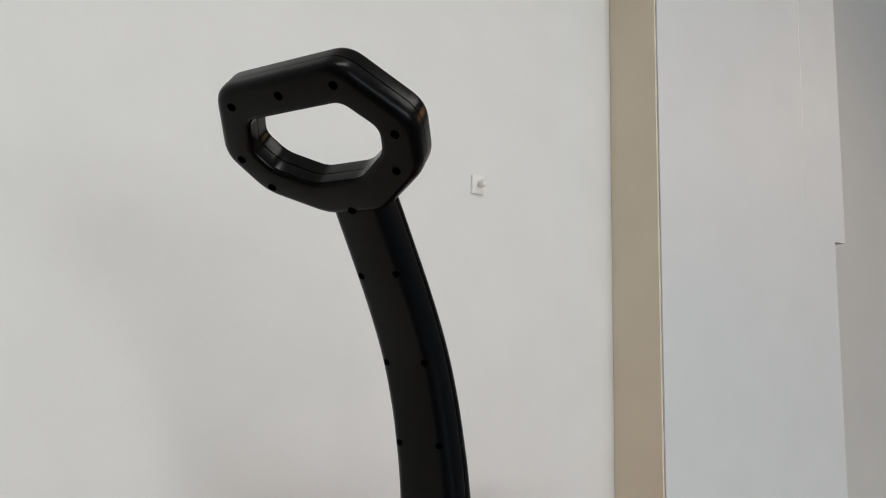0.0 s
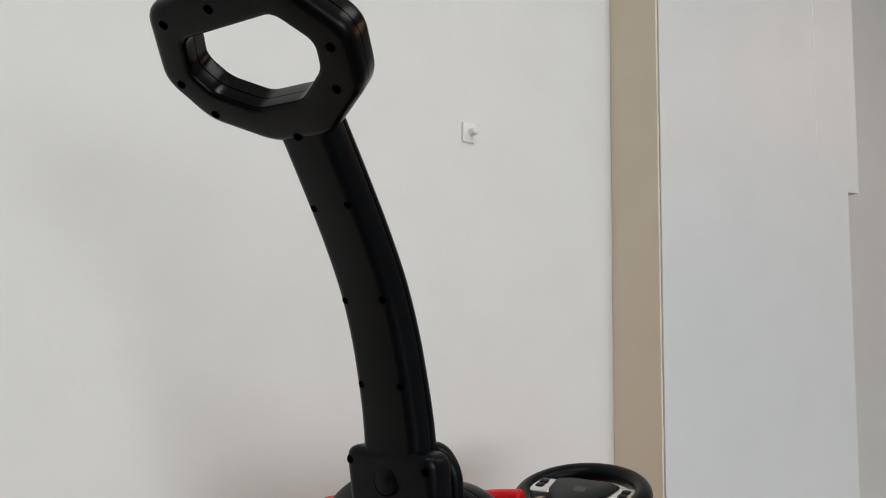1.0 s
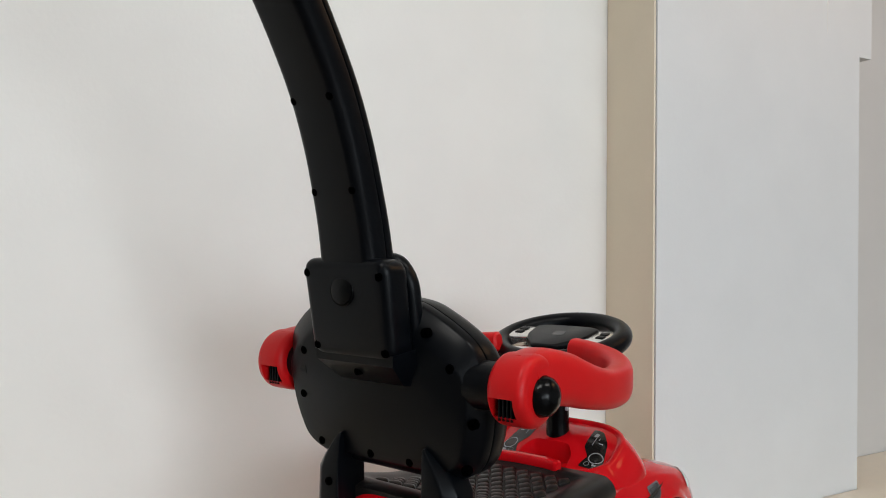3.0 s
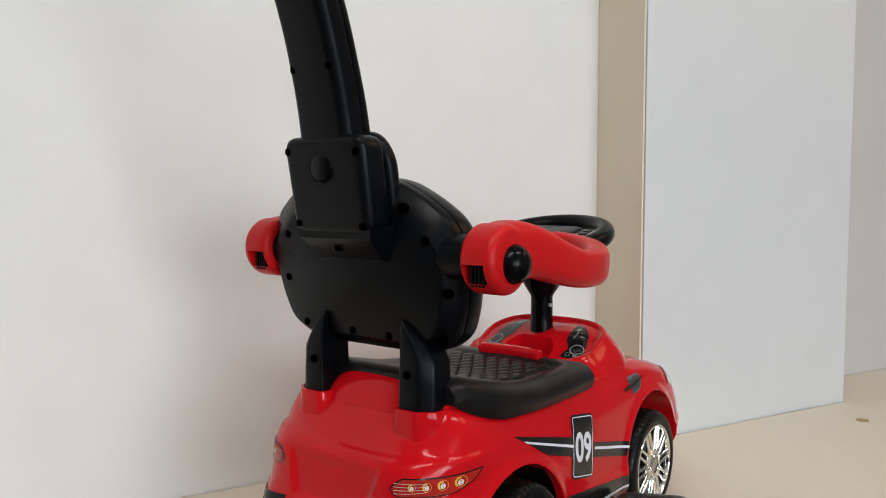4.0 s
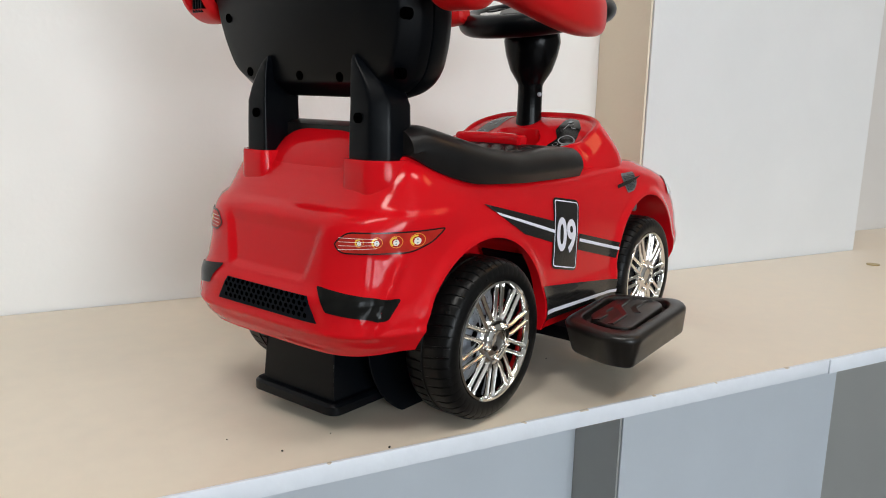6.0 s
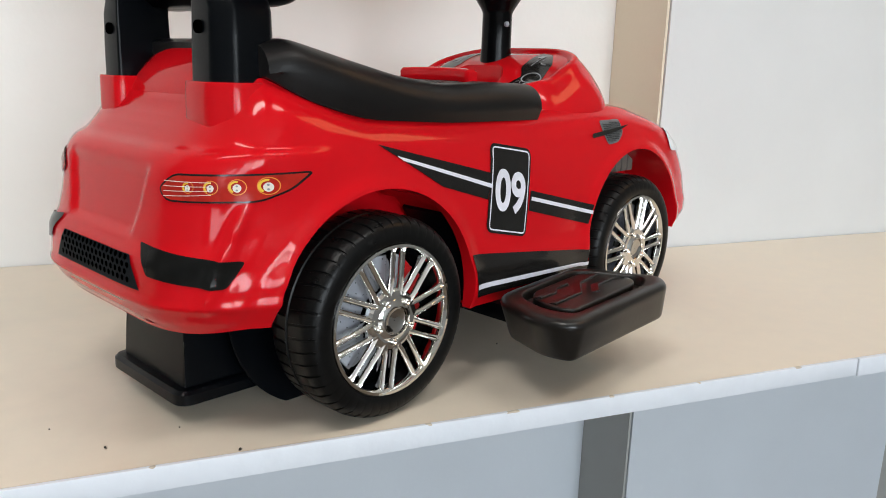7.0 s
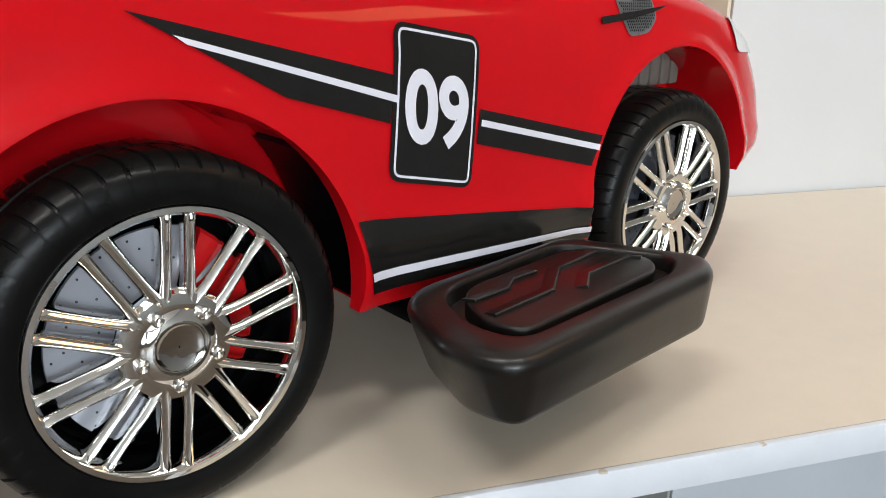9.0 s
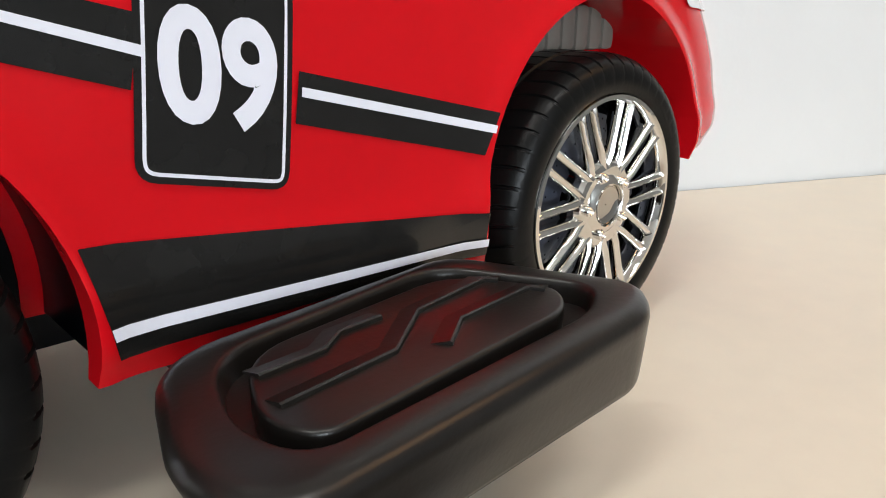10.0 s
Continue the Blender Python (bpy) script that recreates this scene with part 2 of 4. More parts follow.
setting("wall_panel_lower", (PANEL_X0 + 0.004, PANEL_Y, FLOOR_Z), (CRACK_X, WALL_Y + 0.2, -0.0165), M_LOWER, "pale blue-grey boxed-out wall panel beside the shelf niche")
setting("wall_panel_edge", (CRACK_X, PANEL_Y, -0.0165), (PANEL_X1, WALL_Y + 0.2, LINTEL_Z), M_PANEL, "white boxed-out wall panel beside the shelf niche")
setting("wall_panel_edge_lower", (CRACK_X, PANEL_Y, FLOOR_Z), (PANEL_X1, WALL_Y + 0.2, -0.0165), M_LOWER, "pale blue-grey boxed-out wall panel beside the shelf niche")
setting("trim_joint", (CRACK_X - 0.0015, PANEL_Y - 0.0008, 1.19), (CRACK_X + 0.0015, PANEL_Y + 0.002, CEIL_Z), M_HOOK, "white filler line along a panel joint")
setting("trim_joint_end", (CRACK_X - 0.0006, PANEL_Y - 0.0006, 0.96), (CRACK_X + 0.0006, PANEL_Y + 0.002, 1.189), M_HOOK, "faint white filler line along a panel joint")
setting("wall_return", (PANEL_X0 - 0.001, PANEL_Y + 0.003, -0.0165), (PANEL_X0 + 0.003, WALL_Y - 0.001, CEIL_Z), M_BEIGE, "narrow beige painted side of the boxed-out panel")
setting("wall_return_lower", (PANEL_X0 - 0.001, PANEL_Y + 0.003, FLOOR_Z), (PANEL_X0 + 0.003, WALL_Y - 0.001, -0.0165), M_LOWSIDE, "narrow side of the boxed-out panel, greyer below the shelf")
setting("wall_bulkhead", (CRACK_X, PANEL_Y, LINTEL_Z), (PANEL_X1 + 0.042, WALL_Y + 0.2, CEIL_Z), M_PANEL, "white boxed trim running up beside the panel")
setting("wall_northeast", (PANEL_X1 + 0.001, 1.116, -0.0165), (2.6, 1.30, 0.92), M_NICHE, "off-white wall in the far niche, shade put into its grey")
setting("wall_northeast_lower", (PANEL_X1 + 0.001, 1.116, FLOOR_Z), (2.6, 1.30, -0.0165), M_LOWSIDE, "wall low in the far niche, shade put into its grey")
setting("wall_northeast_upper", (PANEL_X1 + 0.045, 1.116, 0.92), (2.6, 1.30, CEIL_Z), M_NICHE, "off-white wall in the far niche, shade put into its grey")
# unseen shell of the room, added; its tones steer bounce and reflections
setting("floor", (-3.2, -5.6, FLOOR_Z - 0.1), (2.6, 1.3, FLOOR_Z), M_FLOOR, "warm brown wooden floor of the room")
setting("ceiling", (-3.2, -5.6, CEIL_Z), (2.6, 1.3, CEIL_Z + 0.1), M_CEIL, "plain white ceiling")
setting("wall_west", (-3.2, -5.6, FLOOR_Z), (-3.0, 1.3, CEIL_Z), M_ROOM, "unseen side wall added to the room, kept dark for reflections")


def window_wall(name, along, fixed, thick, a0, a1, holes, z0, z1):
    """A wall with window openings; along is the axis it runs on."""
    bm = bmesh.new()

    def slab(p, q, lo, hi):
        if along == "x":
            box(bm, (p, fixed, lo), (q, fixed + thick, hi))
        else:
            box(bm, (fixed, p, lo), (fixed + thick, q, hi))
    edge = a0
    for p, q in holes:
        slab(edge, p, FLOOR_Z, CEIL_Z)
        slab(p, q, FLOOR_Z, z0)
        slab(p, q, z1, CEIL_Z)
        edge = q
    slab(edge, a1, FLOOR_Z, CEIL_Z)
    return tagged(finish(name, bm, M_ROOM), "unseen wall with tall windows, kept dark for reflections", kind="structure")


def window(name, along, fixed, p, q, z0, z1):
    bm = bmesh.new()
    bars = [(p, p + 0.06, z0, z1), (q - 0.06, q, z0, z1), (p + 0.06, q - 0.06, z0, z0 + 0.06), (p + 0.06, q - 0.06, z1 - 0.06, z1), ((p + q) / 2 - 0.03, (p + q) / 2 + 0.03, z0 + 0.06, z1 - 0.06)]
    for a, b, c, d in bars:
        if along == "x":
            box(bm, (a, fixed, c), (b, fixed + 0.06, d), 0.004)
        else:
            box(bm, (fixed, a, c), (fixed + 0.06, b, d), 0.004)
    return tagged(finish(name, bm, M_FRAME), "white framed window with two panes", kind="structure")


window_wall("wall_south", "x", -5.6, 0.2, -3.2, 2.6, SOUTH, -0.10, 1.90)
for i, (p, q) in enumerate(SOUTH):
    window("window_%d" % (i + 1), "x", -5.5, p, q, -0.10, 1.90)
# unseen wall added on the right to hold light off the far niche
setting("wall_east_block", (2.46, -5.4, FLOOR_Z), (2.6, 1.116, CEIL_Z), M_ROOM, "unseen side wall added to the room, kept dark for reflections")

# shelf: a board with a white edging strip in two lengths
JOINT_X = 0.927
plan = [(-2.2, SHELF_Y + 0.002), (2.458, SHELF_Y + 0.002), (2.458, 1.113), (PANEL_X1 + 0.001, 1.113), (PANEL_X1 + 0.001, PANEL_Y - 0.004), (PANEL_X0 - 0.004, PANEL_Y - 0.004), (PANEL_X0 - 0.004, WALL_Y - 0.004), (-2.2, WALL_Y - 0.004)]
shelf = tagged(finish("display_shelf", prism(plan, -0.016, 0.0, lambda u, v, h: (u, v, h)), M_SHELF), "cream laminate display shelf with a white front edge", "shelf")
part("edge_strip", box(bmesh.new(), (-2.2, SHELF_Y - 0.002, -0.0165), (JOINT_X - 0.0006, SHELF_Y + 0.0015, 0.0003), 0.0006), M_EDGE, shelf, "white edging strip with small chips")
part("edge_strip", box(bmesh.new(), (JOINT_X + 0.0006, SHELF_Y - 0.003, -0.0172), (2.458, SHELF_Y + 0.0015, 0.0001), 0.0006), M_EDGE, shelf, "white edging strip with small chips")

for cx, cw in ((0.498, .002), (0.566, .0045), (0.655, .002), (0.31, .002), (0.742, .0015), (0.853, .003)):
    bm = bmesh.new()
    box(bm, (cx - cw, SHELF_Y - .0022, -.0005), (cx + cw, SHELF_Y + .0006, .0006), .0004)
    for v in bm.verts:
        v.co.z += .0005 * noise.noise(v.co * 900)
        v.co.x += .002 * noise.noise(v.co * 700)
    part("edge_chip", bm, M_CHIP, shelf, "small worn brown chip in the edging")

# small white hook on the wall
hook = tagged(finish("wall_hook", box(bmesh.new(), (0.661, WALL_Y - 0.006, 0.938), (0.687, WALL_Y + 0.001, 0.973), 0.002), M_HOOK), "small white adhesive plastic hook on the wall", "hook")
bm = lathe(disc_profile(0.0065, WALL_Y - 0.022, WALL_Y - 0.005, 0.002), (0.678, 0, 0.957), 20)
part("peg", bm, M_HOOK, hook)

coin = tagged(finish("coin", lathe(disc_profile(0.0115, 0.0, 0.0018, 0.0005), (1.498, 0.847, 0), 28, axis="Z"), M_COIN), "small dull brass coin lying on the shelf", "coin")
rng = random.Random(4)
for cx, cy, cs in ((0.282, 0.559, 0.0011), (0.365, 0.5275, 0.0013), (0.33, 0.575, 0.0006), (0.62, 0.66, 0.0008), (0.246, 0.60, 0.0007)):
    bm = bmesh.new()
    bmesh.ops.create_icosphere(bm, subdivisions=1, radius=cs)
    for v in bm.verts:
        v.co *= rng.uniform(0.7, 1.2)
        v.co += Vector((cx, cy, cs * 0.8))
    tagged(finish("crumb", bm, M_CRUMB), "tiny dark crumb lying on the shelf", "crumb", "crumbs on the shelf")

# ---- the push car: x ahead, y to its left, z up, from the middle of the rear axle's foot ----
car = tagged(new("push_car"), "red toy push car with black seat, backrest and handle", "toy car")
car.matrix_world = pose(0.4222, 0.6701, 0, 0, 0, 23.5)
RW, FW = (0.0, 0.137), (0.3465, 0.126)
WHEEL_R, ARCH_X = 0.075, 0.3485

V_REAR = [(0, -.140), (.07, -.149), (.16, -.1545), (.36, -.1535), (.42, -.1475), (.52, -.1440), (.62, -.1415), (.72, -.1380), (.80, -.1325), (.85, -.1245), (.90, -.117), (.95, -.109), (1, -.098)]
V_FRONT = [(0, .508), (.1, .514), (.3, .512), (.45, .507), (.6, .498), (.75, .486), (.87, .466), (.95, .432), (1, .385)]
V_HALF = [(0, .131), (.08, .1355), (.2, .1365), (.28, .1335), (.5, .132), (.75, .129), (.87, .125), (.94, .119), (1, .109)]
X_TOP = [(-.16, .217), (-.105, .220), (-.090, .236), (-.080, .246), (-.055, .235), (-.028, .225), (0, .218), (.08, .214), (.19, .214), (.30, .219), (.34, .2175), (.38, .2145), (.43, .209), (.50, .197)]
X_LOW = [(-.16, .079), (-.09, .086), (.095, .0625), (.25, .0605), (.30, .070), (.42, .081), (.47, .089)]
X_TAPER = [(-.2, 1.0), (-.05, 1.005), (.10, 1.005), (.20, .99), (.30, .965), (.40, .95), (.50, .935)]
MID_Y = .005


def step(a, b, x):
    """Eases from 0 at a to 1 at b."""
    f = max(0.0, min(1.0, (x - a) / (b - a)))
    return f * f * (3 - 2 * f)


def body_ring(v, shrink=1.0, count=560, crown=0.0):
    xr, xf, b = smooth_table(V_REAR, v, .03), smooth_table(V_FRONT, v, .03), smooth_table(V_HALF, v, .03)
    xc, a = (xr + xf) / 2, (xf - xr) / 2
    dense = []
    for k in range(1440):
        t = 2 * math.pi * k / 1440 + math.pi
        c, s = math.cos(t), math.sin(t)
        n = 5.4 if c < 0 else 6.5
        x = xc + a * math.copysign(abs(c) ** (2 / n), c)
        y = b * math.copysign(abs(s) ** (2 / n), s) * smooth_table(X_TAPER, x, .03)
        dense.append(Vector((x, y, 0)))
    cum = [0.0]
    for k in range(1440):
        cum.append(cum[-1] + (dense[(k + 1) % 1440] - dense[k]).length)
    out, j = [], 0
    for k in range(count):
        d = cum[-1] * k / count
        while cum[j + 1] < d:
            j += 1
        f = (d - cum[j]) / max(cum[j + 1] - cum[j], 1e-9)
        p = dense[j].lerp(dense[(j + 1) % 1440], f)
        x, y = xc + (p.x - xc) * shrink, p.y * shrink
        zt, zb = smooth_table(X_TOP, x, .012), smooth_table(X_LOW, x, .02)
        z = zb + v * (zt - zb) + crown
        # the tailgate stands back between the lamps, above the bumper
        if x < 0 and shrink == 1.0:
            edge = .0445 + .30 * (z - .134)
            g = step(edge + .004, edge - .004, abs(y)) * step(.139, .145, z) * step(.80, .70, v)
            x += .0040 * g
            # the lamp band swells and ends above in a crease that fades out along the flank
            g = step(.158, .1955, z) * step(.2010, .1955, z) * step(-.030, -.065, x)
            x -= .0032 * g
            y += math.copysign(.0030 * g * step(.08, .12, abs(y)), y)
            # a lip runs under the intakes
            g = math.exp(-((z - .1015) / .0035) ** 2) * step(-.03, -.06, x)
            x -= .0016 * g
            y += math.copysign(.0016 * g * step(.09, .12, abs(y)), y)
        if shrink == 1.0:
            # flared lips round the wheel arches
            for ax, az, ar in ((0.0, .078, .0905), (ARCH_X, .085, .0925)):
                r = math.hypot(x - ax, z - az)
                y += math.copysign(.0034 * math.exp(-((r - ar - .001) / .0075) ** 2), y)
            # ridge that frames the corner of the rear bumper, leaning towards the lamp
            if x < -.02:
                along = abs(y) + .55 * (x + .15)
                g = math.exp(-((along - (.1255 + .32 * (z - .11))) / .0050) ** 2) * step(.178, .150, z) * step(.094, .108, z)
                y += math.copysign(.0030 * g, y)
                x -= .0030 * g
        out.append((x, y + MID_Y, z))
    return out


rings = [body_ring(0.0, s) for s in (.90, .96)] + [body_ring(i / 96) for i in range(97)]
rings += [body_ring(1.0, s, crown=c) for s, c in ((.97, .0012), (.9, .003), (.75, .004), (.5, .004), (.2, .004))]
body = part("body", loft(rings), M_RED, car, "glossy red plastic car body with wheel arches")
cutters = []
for wx, r, cz in ((RW[0], .0905, .078), (ARCH_X, .0925, .085)):
    for sgn in (1, -1):
        c = plain("cutter", lathe([(0.0004, sgn * .060), (r - .003, sgn * .060), (r, sgn * .063), (r, sgn * .2), (0.0004, sgn * .2)], (wx, 0, cz), 72))
        c.matrix_world = car.matrix_world
        cutters.append(c)
for sgn in (1, -1):
    sector = [(.03, .050)] + [(.0985 * math.cos(math.radians(a)), .078 + .0985 * math.sin(math.radians(a))) for a in range(-32, 57, 4)]
    c = plain("cutter", prism(sector, min(sgn * .0605, sgn * .122), max(sgn * .0605, sgn * .122), lambda u, v, h: (u, h, v)))
    c.matrix_world = car.matrix_world
    cutters.append(c)
bpy.context.view_layer.update()
cut(body, cutters)
from mathutils.bvhtree import BVHTree
BODY_TREE = BVHTree.FromPolygons([v.co.copy() for v in body.data.vertices], [tuple(p.vertices) for p in body.data.polygons])


def decal(name, polys, axes, material, parent, label="", lift=0.0008, step=0.012, tree=None):
    """A thin print of polygons in the plane of axes (origin, u, w, way), laid on the body along way."""
    tree = tree or BODY_TREE
    o, u, w, way = [Vector(a) for a in axes]
    bm = bmesh.new()
    for poly in polys:
        vs = [bm.verts.new((p[0], p[1], 0)) for p in poly]
        bm.faces.new(vs)
    lay(bm, o, u, w, way, lift, step, tree)
    ob = part(name, bm, material, parent, label)
    return ob


def lay(bm, o, u, w, way, lift, step, tree):
    bmesh.ops.triangulate(bm, faces=bm.faces)
    lo = [min(v.co[i] for v in bm.verts) for i in (0, 1)]
    hi = [max(v.co[i] for v in bm.verts) for i in (0, 1)]
    for i in (0, 1):
        x = math.floor(lo[i] / step) * step
        while x < hi[i]:
            n = Vector((1, 0, 0)) if i == 0 else Vector((0, 1, 0))
            bmesh.ops.bisect_plane(bm, geom=bm.verts[:] + bm.edges[:] + bm.faces[:], plane_co=n * x, plane_no=n, dist=1e-6)
            x += step
    for v in bm.verts:
        s = o + u * v.co.x + w * v.co.y
        hit, nrm, _, _ = tree.ray_cast(s, way)
        if hit is None:
            near, nrm, _, _ = tree.find_nearest(s + way * 0.1)
            hit = near
        v.co = hit - way * lift


SIDE = ((.003, -.4, 0), (1, 0, 0), (0, 0, 1), (0, 1, 0))
BACK = ((-.4, 0, 0), (0, 1, 0), (0, 0, 1), (1, 0, 0))

# lower chassis
bm = box(bmesh.new(), (-.07, -.055, .046), (.40, .060, .078), .006)
box(bm, (.118, -.112, .058), (.25, .118, .074), .004)
part("chassis", bm, M_BLACK, car)
for ax in (RW, FW):
    part("axle", lathe(disc_profile(.006, -ax[1] + .02, ax[1] - .02), (ax[0], 0, WHEEL_R), 16), M_BLACK, car)


# wheels
def build_wheel(at, side, spin):
    """A wheel whose outer face is at y = side * at[1]; spin turns the spokes."""
    def place(bm):
        for v in bm.verts:
            v.co = Vector((v.co.x + at[0], side * (at[1] + v.co.y), v.co.z + WHEEL_R))
        return bm
    # tyre with cut tread blocks; y = 0 is the outer face, inwards is minus
    prof = [(.0555, -.001), (.0565, .0015), (.060, .0028), (.066, .0026), (.0700, .001), (.0722, -.0015), (.0742, -.005), (.0750, -.009), (.0750, -.016), (.0750, -.0225), (.0738, -.0232), (.0738, -.0248), (.0750, -.0255), (.0750, -.034), (.0745, -.040), (.072, -.045), (.068, -.047), (.054, -.047), (.054, -.03)]
    blocks = 50
    bm = bmesh.new()
    rings = []
    for k in range(blocks):
        for f, deep in ((0.0, 0), (0.76, 0), (0.80, 1), (0.93, 1), (0.97, 0)):
            ring = []
            for i, (r, y) in enumerate(prof):
                shift = 0.35 * max(0, min(1, (-y - .002) / .022)) if y > -.024 else 0.8
                a = 2 * math.pi * (k + f + shift) / blocks
                d = 0.0
                if deep and 4 <= i <= 8:
                    d = (.0005, .0012, .0016, .0013, .0007)[i - 4]
                if deep and 13 <= i <= 15:
                    d = .0026
                ring.append(((r - d) * math.cos(a), y, (r - d) * math.sin(a)))
            rings.append(ring)
    vs = [[bm.verts.new(p) for p in r] for r in rings]
    for k in range(len(vs)):
        a, b = vs[k], vs[(k + 1) % len(vs)]
        for i in range(len(prof)):
            j = (i + 1) % len(prof)
            bm.faces.new((a[i], a[j], b[j], b[i]))
    tyre = bm
    wheel = part("wheel", place(lathe([(.0004, -.040), (.053, -.040), (.0545, -.036), (.0545, -.026), (.0525, -.026), (.0525, -.034), (.0004, -.034)], (0, 0, 0), 48)), M_BLACK, car, "toy car wheel with chrome spokes and black tyre")
    part("tyre", place(tyre), M_TYRE, wheel, "black plastic tyre with moulded tread blocks")
    # rim ring, paired spokes and hub
    bm = lathe([(.0562, .0005), (.0556, .0022), (.0535, .0024), (.0522, .0005), (.0510, -.004), (.0508, -.012), (.0525, -.012), (.0540, -.004)], (0, 0, 0), 80)
    for k in range(10):
        base = spin + 2 * math.pi * k / 10
        c, s = math.cos(base), math.sin(base)
        for off in (-.0047, .0047):
            rings = []
            for r, w, y, h in ((.0125, .0054, .0010, .007), (.020, .0052, .0016, .007), (.026, .0046, .0022, .007), (.038, .0046, .0016, .007), (.049, .0050, .0014, .007), (.0535, .0054, .0016, .006), (.0552, .0056, .0004, .005)):
                o = off
                ring = []
                for q, yy in ((-.5, y - h), (-.5, y - .0028), (-.43, y - .0019), (-.24, y - .0007), (0, y), (.24, y - .0007), (.43, y - .0019), (.5, y - .0028), (.5, y - h)):
                    t = o + q * w
                    ring.append((r * c - t * s, yy, r * s + t * c))
                rings.append(ring)
            loft(rings, bm=bm)
    lathe([(.0004, -.006), (.0225, -.006), (.0232, -.0014), (.0215, .0008), (.0185, .0014), (.0155, .0012), (.0130, .0030), (.0112, .0034), (.0106, .0012), (.0004, .0012)], (0, 0, 0), 40, bm)
    for k in range(5):
        a = spin + 2 * math.pi * (k + .5) / 5
        lathe([(.0004, .001), (.0026, .001), (.0026, .0036), (.0018, .0044), (.0011, .0038), (.0004, .003)], (.0158 * math.cos(a), 0, .0158 * math.sin(a)), 12, bm)
    part("rim", place(bm), M_CHROME, wheel, "chrome plated ten-spoke rim")
    part("centre_cap", place(lathe([(.0004, .001), (.0100, .001), (.0100, .0018), (.0095, .0024), (.0085, .0018), (.005, .0014), (.0004, .0012)], (0, 0, 0), 32)), M_CAP, wheel, "dark glossy centre cap")
    # brake disc over most of the turn, with a red caliper
    if at is RW:
        arc = [math.radians(72 + 176 * k / 30) for k in range(31)]
        bm = loft([[(r * math.cos(a), y, r * math.sin(a)) for r, y in ((.020, -.013), (.045, -.013), (.045, -.015), (.020, -.015))] for a in arc])
    else:
        bm = lathe([(.020, -.013), (.045, -.013), (.045, -.015), (.020, -.015)], (0, 0, 0), 48)
    part("brake_disc", place(bm), M_DISC if at is RW else M_DISCF, wheel, "grey brake disc with dark drill holes")
    bm = bmesh.new()
    for k in range(24):
        for r in (.026, .032, .038, .0425):
            a = 2 * math.pi * (k + (r * 70 % 1)) / 24
            if at is RW and not math.radians(76) < a < math.radians(244):
                continue
            lathe([(.0002, -.0128), (.0005, -.0128), (.0005, -.0135), (.0002, -.0135)], (r * math.cos(a), 0, r * math.sin(a)), 6, bm)
    part("disc_drilling", place(bm), M_HOLE, wheel)
    bm = bmesh.new()
    rings = []
    for k in range(13 if at is RW else 0):
        a = math.radians(-38 + 106 * k / 12)
        rings.append([(r * math.cos(a), y, r * math.sin(a)) for r, y in ((.021, -.0095), (.035 + .009 * max(0, k - 6) / 6, -.0095), (.0365 + .009 * max(0, k - 6) / 6, -.011), (.0365 + .009 * max(0, k - 6) / 6, -.014), (.021, -.014))])
    if rings:
        loft(rings, bm=bm)
        part("caliper", place(bm), M_REDM, wheel, "red brake caliper behind the spokes")
    else:
        bm.free()
    return wheel


for ax, spins in ((RW, (.22, .5)), (FW, (.05, .4))):
    for side, spin in ((-1, spins[0]), (1, spins[1])):
        build_wheel(ax, side, spin)

for sgn in (1, -1):
    part("wheel_liner", lathe(disc_profile(.0885, sgn * .0603, sgn * .0625, .0006), (0, 0, .078), 56), M_BLACK, car, "black liner plate inside the wheel arch")
    arc = [math.radians(26 + 158 * k / 40) for k in range(41)]
    part("arch_panel", loft([[(r * math.cos(a), sgn * y, .078 + r * math.sin(a)) for r, y in ((.045, .0629), (.0884, .0629), (.0884, .0640), (.045, .0640))] for a in arc]), M_RED, car, "red inner panel of the wheel arch")

for sgn in (1, -1):
    arc = [math.radians(-7 + 47 * k / 24) for k in range(25)]
    part("arch_liner", loft([[(r * math.cos(a), sgn * y, .078 + r * math.sin(a)) for r, y in ((.0950, .066), (.0982, .066), (.0982, .1205), (.0950, .1205))] for a in arc]), M_BLACK, car, "black inner liner of the wheel arch")

# ribbed spring housings above the front wheels
for sgn in (1, -1):
    y0, y1 = (.066, .082) if sgn > 0 else (-.082, -.066)
    spring = part("spring_housing", box(bmesh.new(), (.334, y0 + .002, .149), (.409, y1 - .002, .170), .002), M_RIB, car, "ribbed grey-brown block inside the wheel arch")
    for k in range(6):
        part("rib", box(bmesh.new(), (.336 + k * .012, y0, .147), (.3465 + k * .012, y1, .1715), .003), M_RIB, spring)

# rear hump and leg sockets
bm = bmesh.new()
hump = []
for x, z, w in ((-.102, .200, .082), (-.1005, .218, .078), (-.097, .231, .068), (-.090, .246, .060), (-.081, .2575, .056), (-.070, .2635, .055), (-.055, .262, .055), (-.03, .235, .05)):
    hump.append([(x, y + MID_Y, z - .012 * (abs(y) / w) ** 4 if i else z) for i, y in enumerate(np.linspace(-w, w, 15))] + [(x + .012, w + MID_Y, .19), (x + .012, MID_Y - w, .19)])
loft(hump, bm=bm)
part("rear_hump", bm, M_RED, car)


